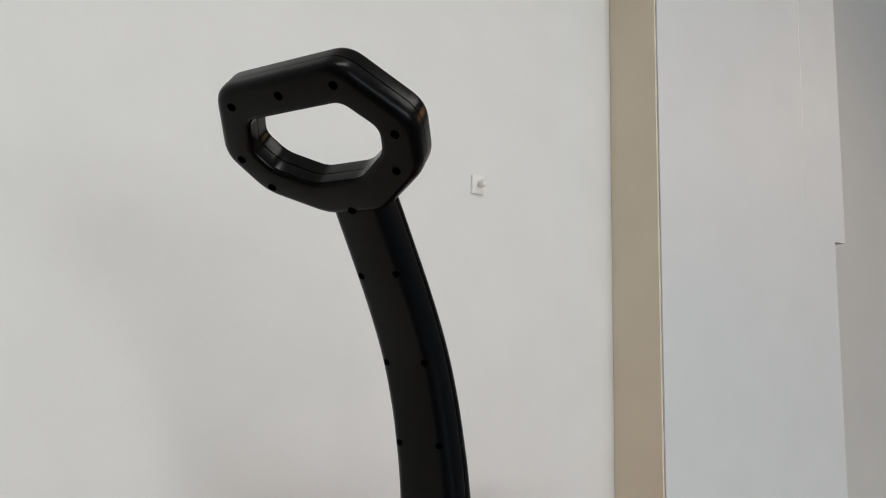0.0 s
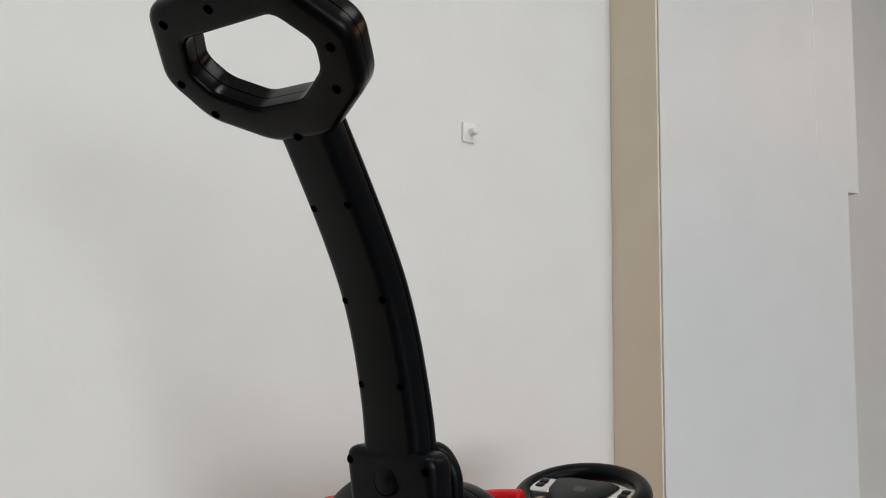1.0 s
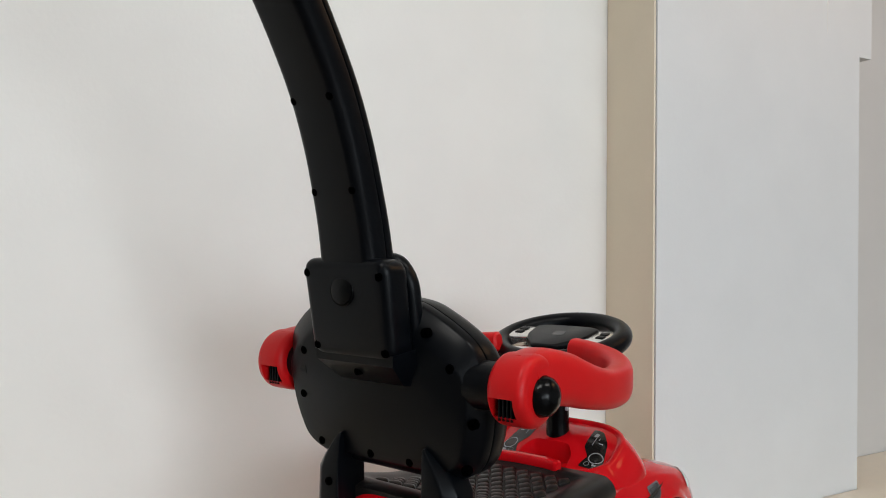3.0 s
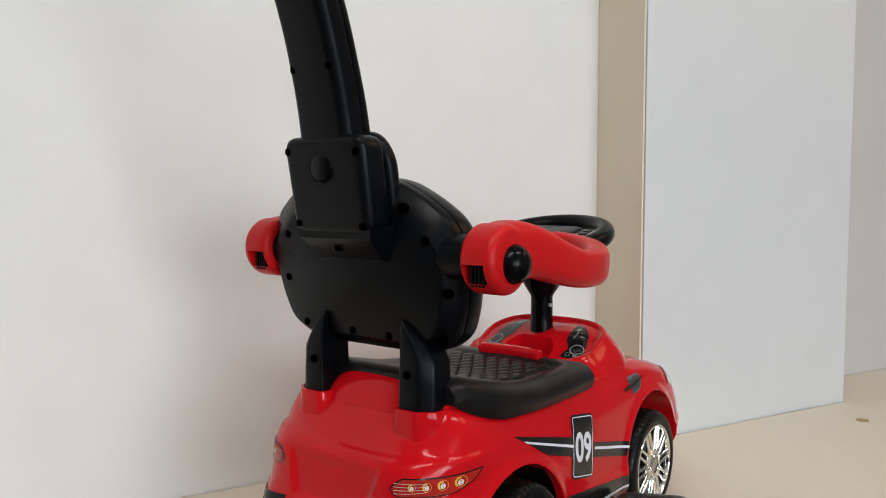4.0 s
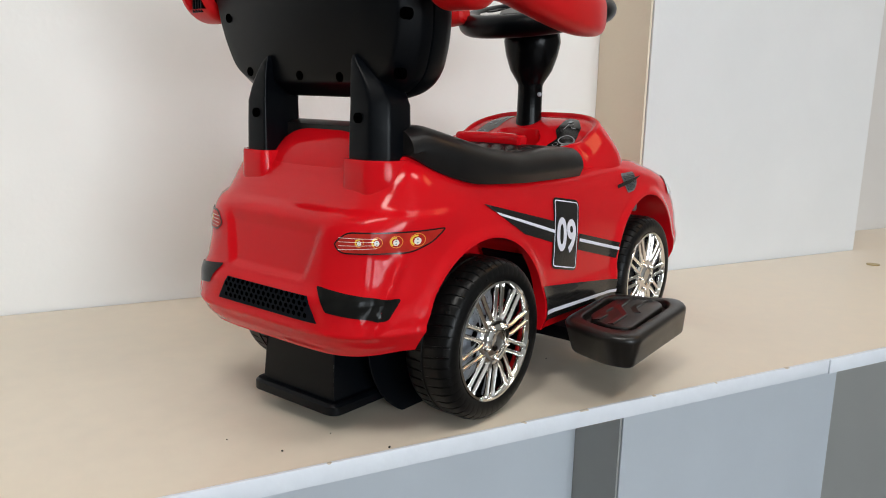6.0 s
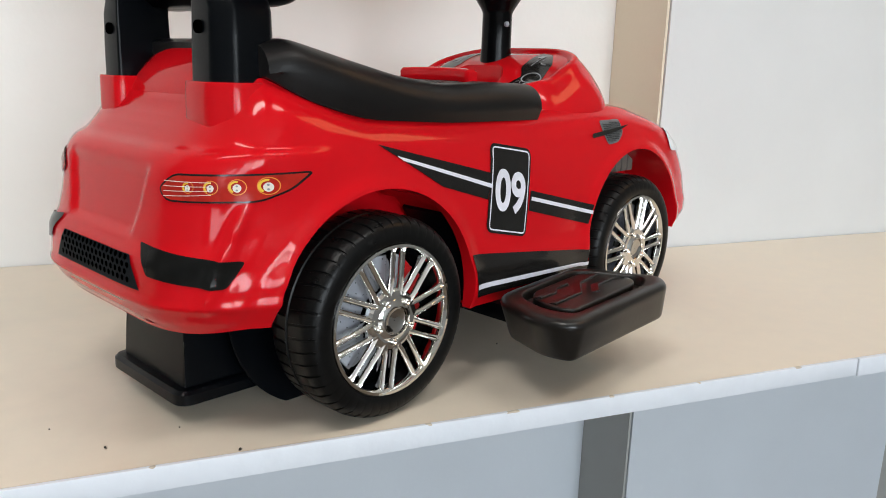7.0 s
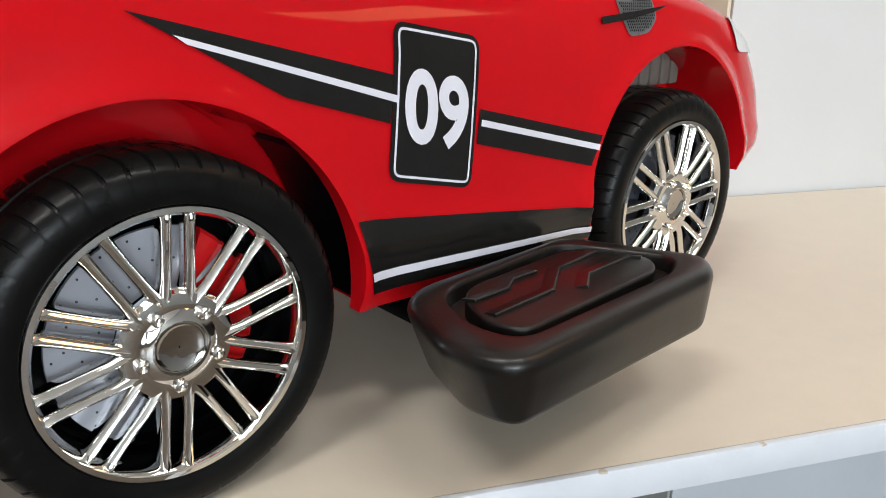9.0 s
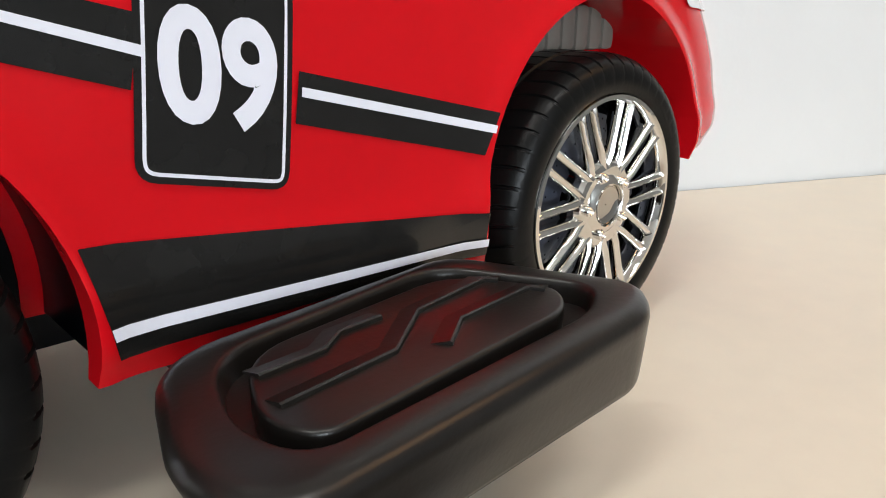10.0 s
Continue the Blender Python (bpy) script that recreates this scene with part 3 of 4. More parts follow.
LEG = [(-.103, .048), (-.103, .073), (-.092, .086), (-.066, .086), (-.060, .080), (-.060, .048)]
for sgn in (1, -1):
    def leg_ring(z, grow, lean=0.0):
        pts = inset_poly(round_poly(LEG, .003, 3), -grow)
        return [(x + lean, sgn * y + MID_Y * (sgn + .4), z) for x, y in pts]
    bm = loft([leg_ring(.180, .003, .008), leg_ring(.205, .0050, .0015), leg_ring(.215, .0050), leg_ring(.2375, .0045), leg_ring(.2392, .0040), leg_ring(.2394, .0012), leg_ring(.230, .0008)], bm=bmesh.new())
    part("leg_socket", bm, M_RED, car, "raised red socket that holds a black leg")
    def tip_ring(z, f, lean):
        inner = sgn * .048 + MID_Y * (sgn + .4)
        return [(x + lean, inner + (y - inner) * f, z) for x, y, _ in leg_ring(z, -.0012)]
    leg = part("backrest_leg", loft([leg_ring(.225, 0), leg_ring(.262, -.0005), leg_ring(.284, -.0012), tip_ring(.297, .80, .0005), tip_ring(.308, .55, .0012), tip_ring(.317, .30, .002), tip_ring(.3235, .08, .004)]), M_BLACK, car)
    part("screw_hole", lathe(disc_profile(.0042, -.1047, -.098, .0006), (0, sgn * .060 + MID_Y * (sgn + .4), .273), 20, axis="X"), M_HOLE, leg)

# backrest: two half shells with a seam between them
HALF = [(0, .286), (.082, .289), (.109, .305), (.123, .342), (.1265, .390), (.120, .422), (.097, .4415), (.060, .463), (0, .464)]
BACK_Y = .010
OUT = round_poly([(p[0], p[1]) for p in HALF[1:-1]] + [(-p[0], p[1]) for p in reversed(HALF[1:-1])], .018, 6)


def tilt_x(z):
    return -.16 * (z - .39)


def back_y(z):
    """The back's middle line, which leans a little."""
    return BACK_Y + .12 * max(0, z - .395)


def wing_inset(poly, near, wide):
    """Shrinks the outline, more so round the shoulders, where the plate slopes away."""
    out = []
    for i, (u, v) in enumerate(poly):
        a, b = Vector(poly[i - 1]), Vector(poly[(i + 1) % len(poly)])
        t = (b - a).normalized()
        d = near + wide * step(.385, .430, v) * step(.03, .07, abs(u))
        out.append((u - t.y * d, v + t.x * d))
    return out


rings = []
for near, wide, h in ((.0015, 0, .030), (.0, 0, .0285), (.0, 0, .0180), (.0012, .0006, .0150), (.0105, .0120, .0026), (.0118, .0136, .0010), (.0138, .0150, .0)):
    rings.append([(-.105 + h + tilt_x(v), u + back_y(v), v) for u, v in wing_inset(OUT, near, wide)])
back = part("backrest", loft(rings), M_BLACK, car, "black plastic backrest seen from behind")
rings = []
for d, h in ((.002, .0306), (.0004, .0312), (.0, .033), (.0, .046), (.0016, .053), (.0055, .059), (.011, .0625), (.020, .064)):
    rings.append([(-.105 + h + tilt_x(v), u + back_y(v), v) for u, v in inset_poly(OUT, d)])
part("front_shell", loft(rings), M_BLACK, back)
for y, z in ((-.089, .403), (-.108, .354), (-.096, .309), (-.030, .306), (.020, .307), (.088, .310), (.108, .358), (.100, .405), (-.064, .434), (.072, .434)):
    part("screw_hole", lathe(disc_profile(.0045, -.1056 + tilt_x(z), -.098 + tilt_x(z), .0006), (0, y, z), 20, axis="X"), M_HOLE, back)

# housing at the top of the back that takes the handle
BOX = round_poly([(-.052, .408), (.052, .408), (.054, .502), (-.054, .502)], .016, 6)


def box_x(z):
    return -.153 + .16 * (.484 - z)


house = part("handle_housing", prism(BOX, .0, .034, lambda u, v, h: (box_x(v) + h, u, v), .0095, 5), M_BLACK, car, "square black housing where the handle plugs in")
bm = loft([[(box_x(.410) + .002, y, .414) for y in (-.050, .050)] + [(-.10, .054, .42), (-.10, -.054, .42)],
           [(box_x(.404) + .003, y, .404) for y in (-.048, .048)] + [(-.10, .053, .404), (-.10, -.053, .404)],
           [(-.112, y, .383) for y in (-.040, .040)] + [(-.095, .043, .381), (-.095, -.043, .381)]])
part("housing_foot", bm, M_BLACK, house)
part("front_shell", prism(round_poly([(-.0535, .40), (.0535, .40), (.0535, .484), (.038, .507), (-.038, .507), (-.0535, .484)], .014, 5), .0345, .0515, lambda u, v, h: (box_x(v) + h, u, v), .007, 4), M_BLACK, house)
part("push_button", lathe([(.0004, .004), (.0146, .004), (.0148, -.0004), (.0140, -.0012), (.0134, .0010), (.0128, -.0014), (.009, -.0024), (.0004, -.0029)], (box_x(.472), 0.002, .472), 36, axis="X"), M_BLACKS, house)
for y, z in ((-.0445, .486), (-.0425, .417), (.046, .488), (.0425, .419)):
    part("screw_hole", lathe(disc_profile(.0042, box_x(z) - .0004, box_x(z) + .006, .0006), (0, y, z), 20, axis="X"), M_HOLE, house)
part("screw_hole", lathe(disc_profile(.0036, -.1290, -.120, .0004), (0, .004, .3945), 16, axis="X"), M_HOLE, house)
# curved handle arm and its ring grip
ARM = [(-.1365, .0, .485), (-.1450, -.002, .525), (-.155, -.004, .560), (-.170, -.006, .605), (-.190, -.008, .650), (-.218, -.011, .695), (-.250, -.015, .738), (-.284, -.020, .780)]
arm_line = catmull(ARM, 6)
rings_a, rings_b = [], []
for i, p in enumerate(arm_line):
    t = (arm_line[min(i + 1, len(arm_line) - 1)] - arm_line[max(i - 1, 0)]).normalized()
    side = Vector((0, 1, 0))
    fwd = side.cross(t).normalized()
    if fwd.x < 0:
        fwd = -fwd
    k = i / (len(arm_line) - 1)
    w = .034 - .006 * k
    for rings, prof in ((rings_a, [(-w + .007, -.014), (w - .007, -.014), (w, -.008), (w + .002, .0085), (-w - .002, .0085), (-w, -.008)]), (rings_b, [(-w - .0015, .0092), (w + .0015, .0092), (w, .020 - .005 * k), (w - .008, .024 - .006 * k), (-w + .008, .024 - .006 * k), (-w, .020 - .005 * k)])):
        pr = round_poly(prof, .003, 2)
        rings.append([p + side * u + fwd * v for u, v in pr])
handle = part("handle_arm", loft(rings_a), M_BLACK, car, "tall curved black push handle")
part("front_shell", loft(rings_b), M_BLACK, handle)


def arm_at(z, y):
    """A point on the rear face of the arm."""
    for a, b in zip(arm_line, arm_line[1:]):
        if a.z <= z <= b.z:
            f = (z - a.z) / (b.z - a.z)
            p = a.lerp(b, f)
            t = (b - a).normalized()
            fwd = Vector((0, 1, 0)).cross(t).normalized()
            fwd = fwd if fwd.x > 0 else -fwd
            return p - fwd * .0135 + Vector((0, y, 0)), fwd
    return None


for z, ys in ((.566, (-.0235, .023)), (.646, (-.022, .0215)), (.726, (-.020, .019))):
    for y in ys:
        p, fwd = arm_at(z, y)
        rot = fwd.to_track_quat("Z", "Y").to_matrix()
        part("screw_hole", lathe([(.0004, -.0006), (.0034, -.0006), (.0036, .004), (.0004, .004)], p, 18, axis="Z", tilt=rot), M_HOLE, handle)

GRIP_O, GRIP_N = Vector((-.294, -.0185, .771)), Vector((1, .03, 1.24)).normalized()
GRIP_Y = Vector((-.03, 1, 0)).normalized()
GRIP_U = GRIP_N.cross(GRIP_Y).normalized()
GRIP_U = GRIP_U if GRIP_U.z > 0 else -GRIP_U
OCT = [(-.030, -.007), (.028, -.005), (.081, .029), (.098, .075), (.063, .1345), (-.063, .1345), (-.103, .075), (-.086, .028)]
HOLE = [(-.026, .031), (.024, .031), (.056, .052), (.065, .074), (.047, .102), (-.049, .102), (-.069, .074), (-.060, .052)]


def grip_at(u, v, h):
    return GRIP_O + GRIP_Y * u + GRIP_U * v + GRIP_N * h


def ring_plate(outer, inner, h0, h1, bo, bi):
    """A closed ring with rounded rims."""
    sg = 1 if h1 > h0 else -1
    rings = [[grip_at(u, v, h1) for u, v in outer]]
    rings += [[grip_at(u, v, h0 + sg * bo * (1 - math.sin(math.pi / 2 * k / 5))) for u, v in inset_poly(outer, bo * (1 - math.cos(math.pi / 2 * k / 5)))] for k in range(6)]
    rings += [[grip_at(u, v, h0 + sg * bi * (1 - math.sin(math.pi / 2 * k / 5))) for u, v in inset_poly(inner, -bi * (1 - math.cos(math.pi / 2 * k / 5)))] for k in range(5, -1, -1)]
    rings.append([grip_at(u, v, h1) for u, v in inner])
    bm = bmesh.new()
    vs = [[bm.verts.new(p) for p in r] for r in rings]
    n = len(vs[0])
    for a, b in zip(vs, vs[1:] + vs[:1]):
        for i in range(n):
            j = (i + 1) % n
            bm.faces.new((a[i], a[j], b[j], b[i]))
    return bm


OUTER, INNER = round_poly(OCT, .014, 6), round_poly(HOLE, .008, 6)
grip = part("grip_ring", ring_plate(OUTER, INNER, -.003, .0115, .0090, .0045), M_BLACKS, car, "eight-sided black ring grip with screw holes")
part("front_shell", ring_plate(inset_poly(OUTER, .0004), inset_poly(INNER, -.0004), .0275, .0130, .0055, .003), M_BLACKS, grip)
for u, v in ((0, .0), (-.0655, .035), (.068, .035), (-.082, .068), (.080, .068), (-.053, .118), (.001, .119), (.053, .118)):
    p = grip_at(u, v, -.0032)
    rot = GRIP_N.to_track_quat("Z", "Y").to_matrix()
    part("screw_hole", lathe([(.0004, -.0004), (.0036, -.0004), (.0040, .004), (.0004, .004)], p, 18, axis="Z", tilt=rot), M_HOLE, grip)

# guard arms at both sides
for sgn in (1, -1):
    def s(p):
        return (p[0], sgn * p[1], p[2])
    path = [s(p) for p in ((-.086, .151, .391), (-.060, .151, .395), (-.025, .155, .391), (.015, .160, .379), (.058, .161, .370), (.100, .156, .369), (.140, .140, .372), (.170, .116, .378), (.187, .086, .384), (.193, .056, .388))]
    sizes = [(.038, .058), (.038, .056), (.036, .050), (.032, .044), (.030, .040), (.029, .040), (.028, .037), (.027, .033), (.026, .029), (.026, .027)]
    arm = part("guard_arm", sweep(path, sizes, 3.2, 28), M_REDM, car, "red plastic guard arm curving in at its end")
    c = (-.082, 0, .388)
    a, b = sgn * .131, sgn * .169
    knuckle = part("knuckle", lathe([(.0004, a)] + [(.0245 + .008 * math.sin(q * math.pi / 10), a + sgn * .008 * (1 - math.cos(q * math.pi / 10))) for q in range(6)] + [(.0245 + .008 * math.cos(q * math.pi / 10), b - sgn * .008 * (1 - math.sin(q * math.pi / 10))) for q in range(6)] + [(.0004, b)], c, 56), M_REDM, arm)
    slot = plain("cutter", box(bmesh.new(), (-.13, .1350 if sgn > 0 else -.1595, .367), (-.086, .1595 if sgn > 0 else -.1350, .3845)))
    slot.matrix_world = car.matrix_world
    bpy.context.view_layer.update()
    cut(knuckle, [slot])
    bm = lathe(disc_profile(.021, sgn * .138, sgn * .159, .001), c, 32)
    for k in range(4):
        y = .1405 + k * .0042
        box(bm, (-.1065, y if sgn > 0 else -y - .002, .364), (-.10, y + .002 if sgn > 0 else -y, .383), .0005)
    part("hinge_core", bm, M_BLACK, arm)
    part("hinge_boss", lathe([(.0004, sgn * .10), (.023, sgn * .10), (.021, sgn * .134), (.0004, sgn * .134)], c, 32), M_BLACK, arm)
    part("hinge_cap", lathe([(.0004, sgn * .165), (.0185, sgn * .165), (.0185, sgn * .169), (.0165, sgn * .1755), (.0115, sgn * .1805), (.006, sgn * .1828), (.0004, sgn * .1835)], (-.0785, 0, .384), 32), M_BLACKS, arm, "domed black hinge cap")

# seat with quilted middle
S_TOP = [(-.076, .262), (-.066, .270), (-.052, .267), (-.02, .258), (.032, .246), (.08, .240), (.150, .241), (.185, .2405), (.20, .239)]
S_LOW = [(-.081, .251), (-.055, .235), (-.028, .2255), (0, .219), (.08, .2148), (.195, .2138)]
S_HALF = [(-.076, .100), (-.06, .106), (-.045, .1095), (-.02, .1145), (.05, .1165), (.15, .1145), (.18, .113), (.20, .111)]
rings = []
for k in range(61):
    x = -.076 + .271 * k / 60
    zt, zl, hw = smooth_table(S_TOP, x, .012), smooth_table(S_LOW, x, .012) - .004, smooth_table(S_HALF, x, .01)
    r = min(.020, (zt - zl) * .9)
    half = [(hw - .004, zl), (hw - .001, zl + (zt - zl) * .25)]
    for k2 in range(7):
        a = math.pi / 2 * k2 / 6
        half.append((hw - r + r * math.cos(a), zt - r + r * math.sin(a)))
    inner = hw - r
    for k2 in range(1, 15):
        y = inner * (1 - k2 / 14)
        q = y / hw
        dip = .0055 * max(0, min(1, (.74 - q) / .14)) * max(0, min(1, (x + .055) / .03)) * max(0, min(1, (.175 - x) / .008))
        half.append((y, zt - dip))
    ring = [(x, -y, z) for y, z in half] + [(x, y, z) for y, z in reversed(half[:-1])]
    rings.append(ring)
seat = part("seat", loft(rings), M_SEAT, car, "black plastic seat with a quilted middle")
pads = bmesh.new()
P = .019
for i in range(-9, 18):
    for j in range(-8, 9):
        cx, cy = .05 + (i + j) * P / 2 * 1.5, (i - j) * P / 2
        if not (-.035 < cx < .160) or abs(cy) > .068:
            continue
        z0 = smooth_table(S_TOP, cx, .012) - .0056
        sl = (smooth_table(S_TOP, cx + .004, .012) - smooth_table(S_TOP, cx - .004, .012)) / .008
        levels = []
        for f, h in ((.97, -.001), (.90, .0020), (.72, .0040), (.35, .0052)):
            levels.append([(cx + dx * f * P * .75, cy + dy * f * P / 2, z0 + h + sl * dx * f * P * .75) for dx, dy in ((1, 0), (0, 1), (-1, 0), (0, -1))])
        loft(levels, bm=pads)
part("quilting", pads, M_SEAT, seat)

# dashboard hump with a recess for the column
D_BASE, D_RIM = (.196, .358, .111), (.204, .316, .092)
D_TOP = [(.20, .228), (.215, .234), (.240, .252), (.265, .2665), (.283, .2715), (.33, .2725)]


def dash_ring(f, inset=0.0, drop=0.0, squeeze=1.0):
    x0, x1, hw = [a + (b - a) * f ** 2.3 for a, b in zip(D_BASE, D_RIM)]
    x0, x1, hw = x0 + inset, x1 - inset, hw - inset
    out = []
    for k in range(120):
        t = 2 * math.pi * k / 120
        c, sn = math.cos(t), math.sin(t)
        n = 4.5 if c < 0 else 2.8
        x = (x0 + x1) / 2 + squeeze * (x1 - x0) / 2 * math.copysign(abs(c) ** (2 / n), c)
        out.append((x, MID_Y + squeeze * hw * math.copysign(abs(sn) ** (2 / n), sn), .200 + (smooth_table(D_TOP, x, .015) - .014 * min(1, abs(squeeze * hw * sn) / .093) ** 3 * step(.215, .25, x) - .200) * f - drop))
    return out


rings = [dash_ring(k / 14) for k in range(15)]
rings += [dash_ring(1, .0008, -.0012), dash_ring(1, .0028, -.0022), dash_ring(1, .0055, -.0020), dash_ring(1, .0072, -.0008), dash_ring(1, .0085, .0008), dash_ring(1, .0100, .0026), dash_ring(1, .0125, .0032)]
rings += [dash_ring(1, .0125, .0032, q) for q in (.85, .7, .55, .4, .25, .1)]
dash = part("dashboard", loft(rings), M_RED, car, "raised red dashboard with printed dials in its hollow top")
cutter = plain("cutter", prism(round_poly([(.12, -.036), (.236, -.031), (.251, -.018), (.251, .032), (.236, .043), (.12, .048)], .006, 4), .2285, .33, lambda u, v, h: (u, v, h)))
cutter.matrix_world = car.matrix_world
bpy.context.view_layer.update()
cut(dash, [cutter])
DASH_TREE = BVHTree.FromPolygons([v.co.copy() for v in dash.data.vertices], [tuple(p.vertices) for p in dash.data.polygons])
DOWN = ((0, 0, .5), (1, 0, 0), (0, 1, 0), (0, 0, -1))
for sgn in (1, -1):
    poly = round_poly([(.222, sgn * .046), (.238, sgn * .052), (.252, sgn * .041), (.290, sgn * .038), (.290, sgn * .050), (.268, sgn * .066), (.234, sgn * .0755), (.220, sgn * .072)], .003, 3)
    pan = decal("dial_panel", [poly], DOWN, M_STICK, dash, "black sticker with white printed dials", .0007, .008, DASH_TREE)
    ringp = []
    for c, r in (((.239, sgn * .0635), .0098), ((.227, sgn * .056), .0034)):
        for k in range(24):
            a, b = 2 * math.pi * k / 24, 2 * math.pi * (k + 1) / 24
            ringp.append([(c[0] + q * math.cos(w), c[1] + q * math.sin(w)) for q, w in ((r, a), (r, b), (r * .86, b), (r * .86, a))])
    for q in ((.256, .0490, .270, .0502), (.262, .056, .2635, .062), (.272, .045, .280, .050), (.268, .0535, .272, .0545), (.225, .0635, .228, .0690)):
        ringp.append([(q[0], sgn * q[1]), (q[2], sgn * q[1]), (q[2], sgn * q[3]), (q[0], sgn * q[3])])
    decal("dial_print", ringp, DOWN, M_GREY, dash, "", .0011, .02, DASH_TREE)
part("emblem_plate", box(bmesh.new(), (.212, -.008, .2280), (.231, .020, .2305), .001), M_STICK, dash)
part("emblem_print", box(bmesh.new(), (.215, -.004, .2304), (.228, .016, .2310), .0002), M_GREY, dash)
bm = sweep([(.180, -.040, .2440), (.182, -.02, .2450), (.182, .02, .2450), (.180, .046, .2440)], [(.014, .014)] * 4, 4.0, 20)
part("cross_bar", bm, M_RED, dash, "red grab bar across the front of the seat")

# steering column and wheel
COL_X, COL_Y = .271, .009
column = part("steering_column", lathe([(.0004, .250), (.0160, .250), (.0156, .268), (.0152, .272), (.0150, .306), (.0165, .310), (.0255, .324), (.0315, .342), (.0345, .358), (.033, .368), (.026, .376), (.0004, .378)], (COL_X, COL_Y, 0), 40, axis="Z"), M_BLACKS, car)
part("screw", lathe(disc_profile(.0026, -.0176, -.010), (COL_X - .003, COL_Y, .296), 14), M_DISC, column)
TW = Matrix.Rotation(radians(-13), 3, "Y")
SW_C = Vector((.270, .004, .388))
prof = [(.0815 + .0130 * math.cos(2 * math.pi * k / 20), .0130 * math.sin(2 * math.pi * k / 20)) for k in range(20)]
wheel_ob = part("steering_wheel", lathe(prof, SW_C, 64, axis="Z", tilt=TW), M_BLACK, car, "black toy steering wheel with silver spoke buttons")


def sw(u, v, h):
    return SW_C + TW @ Vector((u, v, h))


part("hub", prism(round_poly([(-.052, -.016), (-.052, .016), (-.012, .045), (.024, .049), (.032, .030), (.032, -.030), (.024, -.049), (-.012, -.045)], .008, 4), -.016, .0105, sw, .004), M_BLACK, wheel_ob)
for sgn in (1, -1):
    part("spoke", prism(round_poly([(-.020, sgn * .039), (.022, sgn * .042), (.025, sgn * .079), (-.023, sgn * .079)], .004, 3), -.008, .0085, sw, .003), M_SILVER, wheel_ob, "silver spoke with black buttons")
    for a in (-.009, .004):
        part("button", prism(round_poly([(a, sgn * .055), (a + .010, sgn * .055), (a + .010, sgn * .067), (a, sgn * .067)], .002, 2), .008, .0100, sw, .001), M_BLACK, wheel_ob)
part("spoke", prism(round_poly([(-.080, -.013), (-.040, -.017), (-.040, .017), (-.080, .013)], .004, 3), -.010, .004, sw, .003), M_BLACK, wheel_ob)
part("badge", prism(round_poly([(-.012, -.008), (.004, -.008), (.004, .008), (-.012, .008)], .003, 2), .0095, .0108, sw), M_STICK, wheel_ob)

# anti-tip block under the tail
ft = round_poly([(-.124, -.056), (-.124, .056), (-.045, .056), (-.045, -.056)], .012, 5)
bm = bmesh.new()
lev = [(0.016, 0.001), (.0165, 0.0), (.024, .0), (.0265, .0025), (.027, .008), (.060, .011), (.092, .013)]
loft([[(u, v, z) for u, v in inset_poly(ft, d)] for z, d in lev], bm=bm)
part("tail_block", bm, M_BLACK, car, "black anti-tip block with a flared foot")

# foot board on the near side
CORNERS = [.022, .015, .0155, .012, .014, .016]
PED = round_poly([(.098, -.147), (.078, -.204), (.088, -.2345), (.243, -.2225), (.263, -.205), (.227, -.133)], CORNERS, 6)
GROOVE = round_poly([(.111, -.160), (.0975, -.197), (.104, -.2205), (.222, -.2115), (.243, -.197), (.212, -.1445)], CORNERS, 6)
PAD = round_poly([(.118, -.1665), (.104, -.199), (.110, -.2170), (.216, -.2060), (.230, -.191), (.207, -.1555)], CORNERS, 6)


def taper_in(poly, d, z):
    """Shrinks the board's outline towards its underside, less at the front end, which stands upright."""
    return [(a + (b - a) * (1 - .75 * step(.17, .235, a) * step(.074, .070, z)), p + (q - p) * (1 - .75 * step(.17, .235, a) * step(.074, .070, z))) for (a, p), (b, q) in zip(poly, inset_poly(poly, d))]


rings = []
for d, z in ((.0105, .0425), (.0090, .0426), (.0077, .0434), (.0066, .0456), (.0030, .0610), (.0012, .0685), (.0002, .0715), (.0005, .0736), (.0018, .0756), (.0038, .0769), (.0060, .0775)):
    rings.append([(u + .005 * step(.071, .043, z) * step(.135, .080, u), v, z + max(0, .066 - z) * (u - .075) / .19 * .22) for u, v in taper_in(PED, d, z)])
for d, z in ((-.0016, .0782), (-.0006, .0780), (0.0, .0774), (.0007, .0755), (.0016, .0700)):
    rings.append([(u, v, z) for u, v in inset_poly(GROOVE, d)])
foot = part("foot_board", loft(rings), M_PED, car, "black plastic foot board with a raised tread pad")
part("tread_pad", prism(PAD, .066, .0788, lambda u, v, h: (u, v, h), .0016, 3), M_PED, foot)
# shallow steps moulded across the pad: steep on one side, fading out on the other
for pts in ([(.114, -.182), (.137, -.180), (.147, -.173), (.164, -.172)], [(.110, -.199), (.152, -.194), (.176, -.176), (.213, -.170), (.216, -.174)], [(.167, -.201), (.182, -.190), (.219, -.186), (.222, -.191)]):
    bm = bmesh.new()
    line = []
    for i, p in enumerate(pts):
        a, b = Vector(pts[max(i - 1, 0)]), Vector(pts[min(i + 1, len(pts) - 1)])
        t = (b - a).normalized()
        line.append((p, Vector((-t.y, t.x))))
    loft([[(p[0] + n.x * w, p[1] + n.y * w, z) for w, z in ((-.0009, .0780), (-.0006, .0799), (.0002, .0803), (.0012, .0800), (.0075, .0785), (.0075, .0780))] for p, n in line], bm=bm)
    part("tread_rib", bm, M_PED, foot)
bm = box(bmesh.new(), (.122, -.155, .046), (.236, -.08, .062), .006)
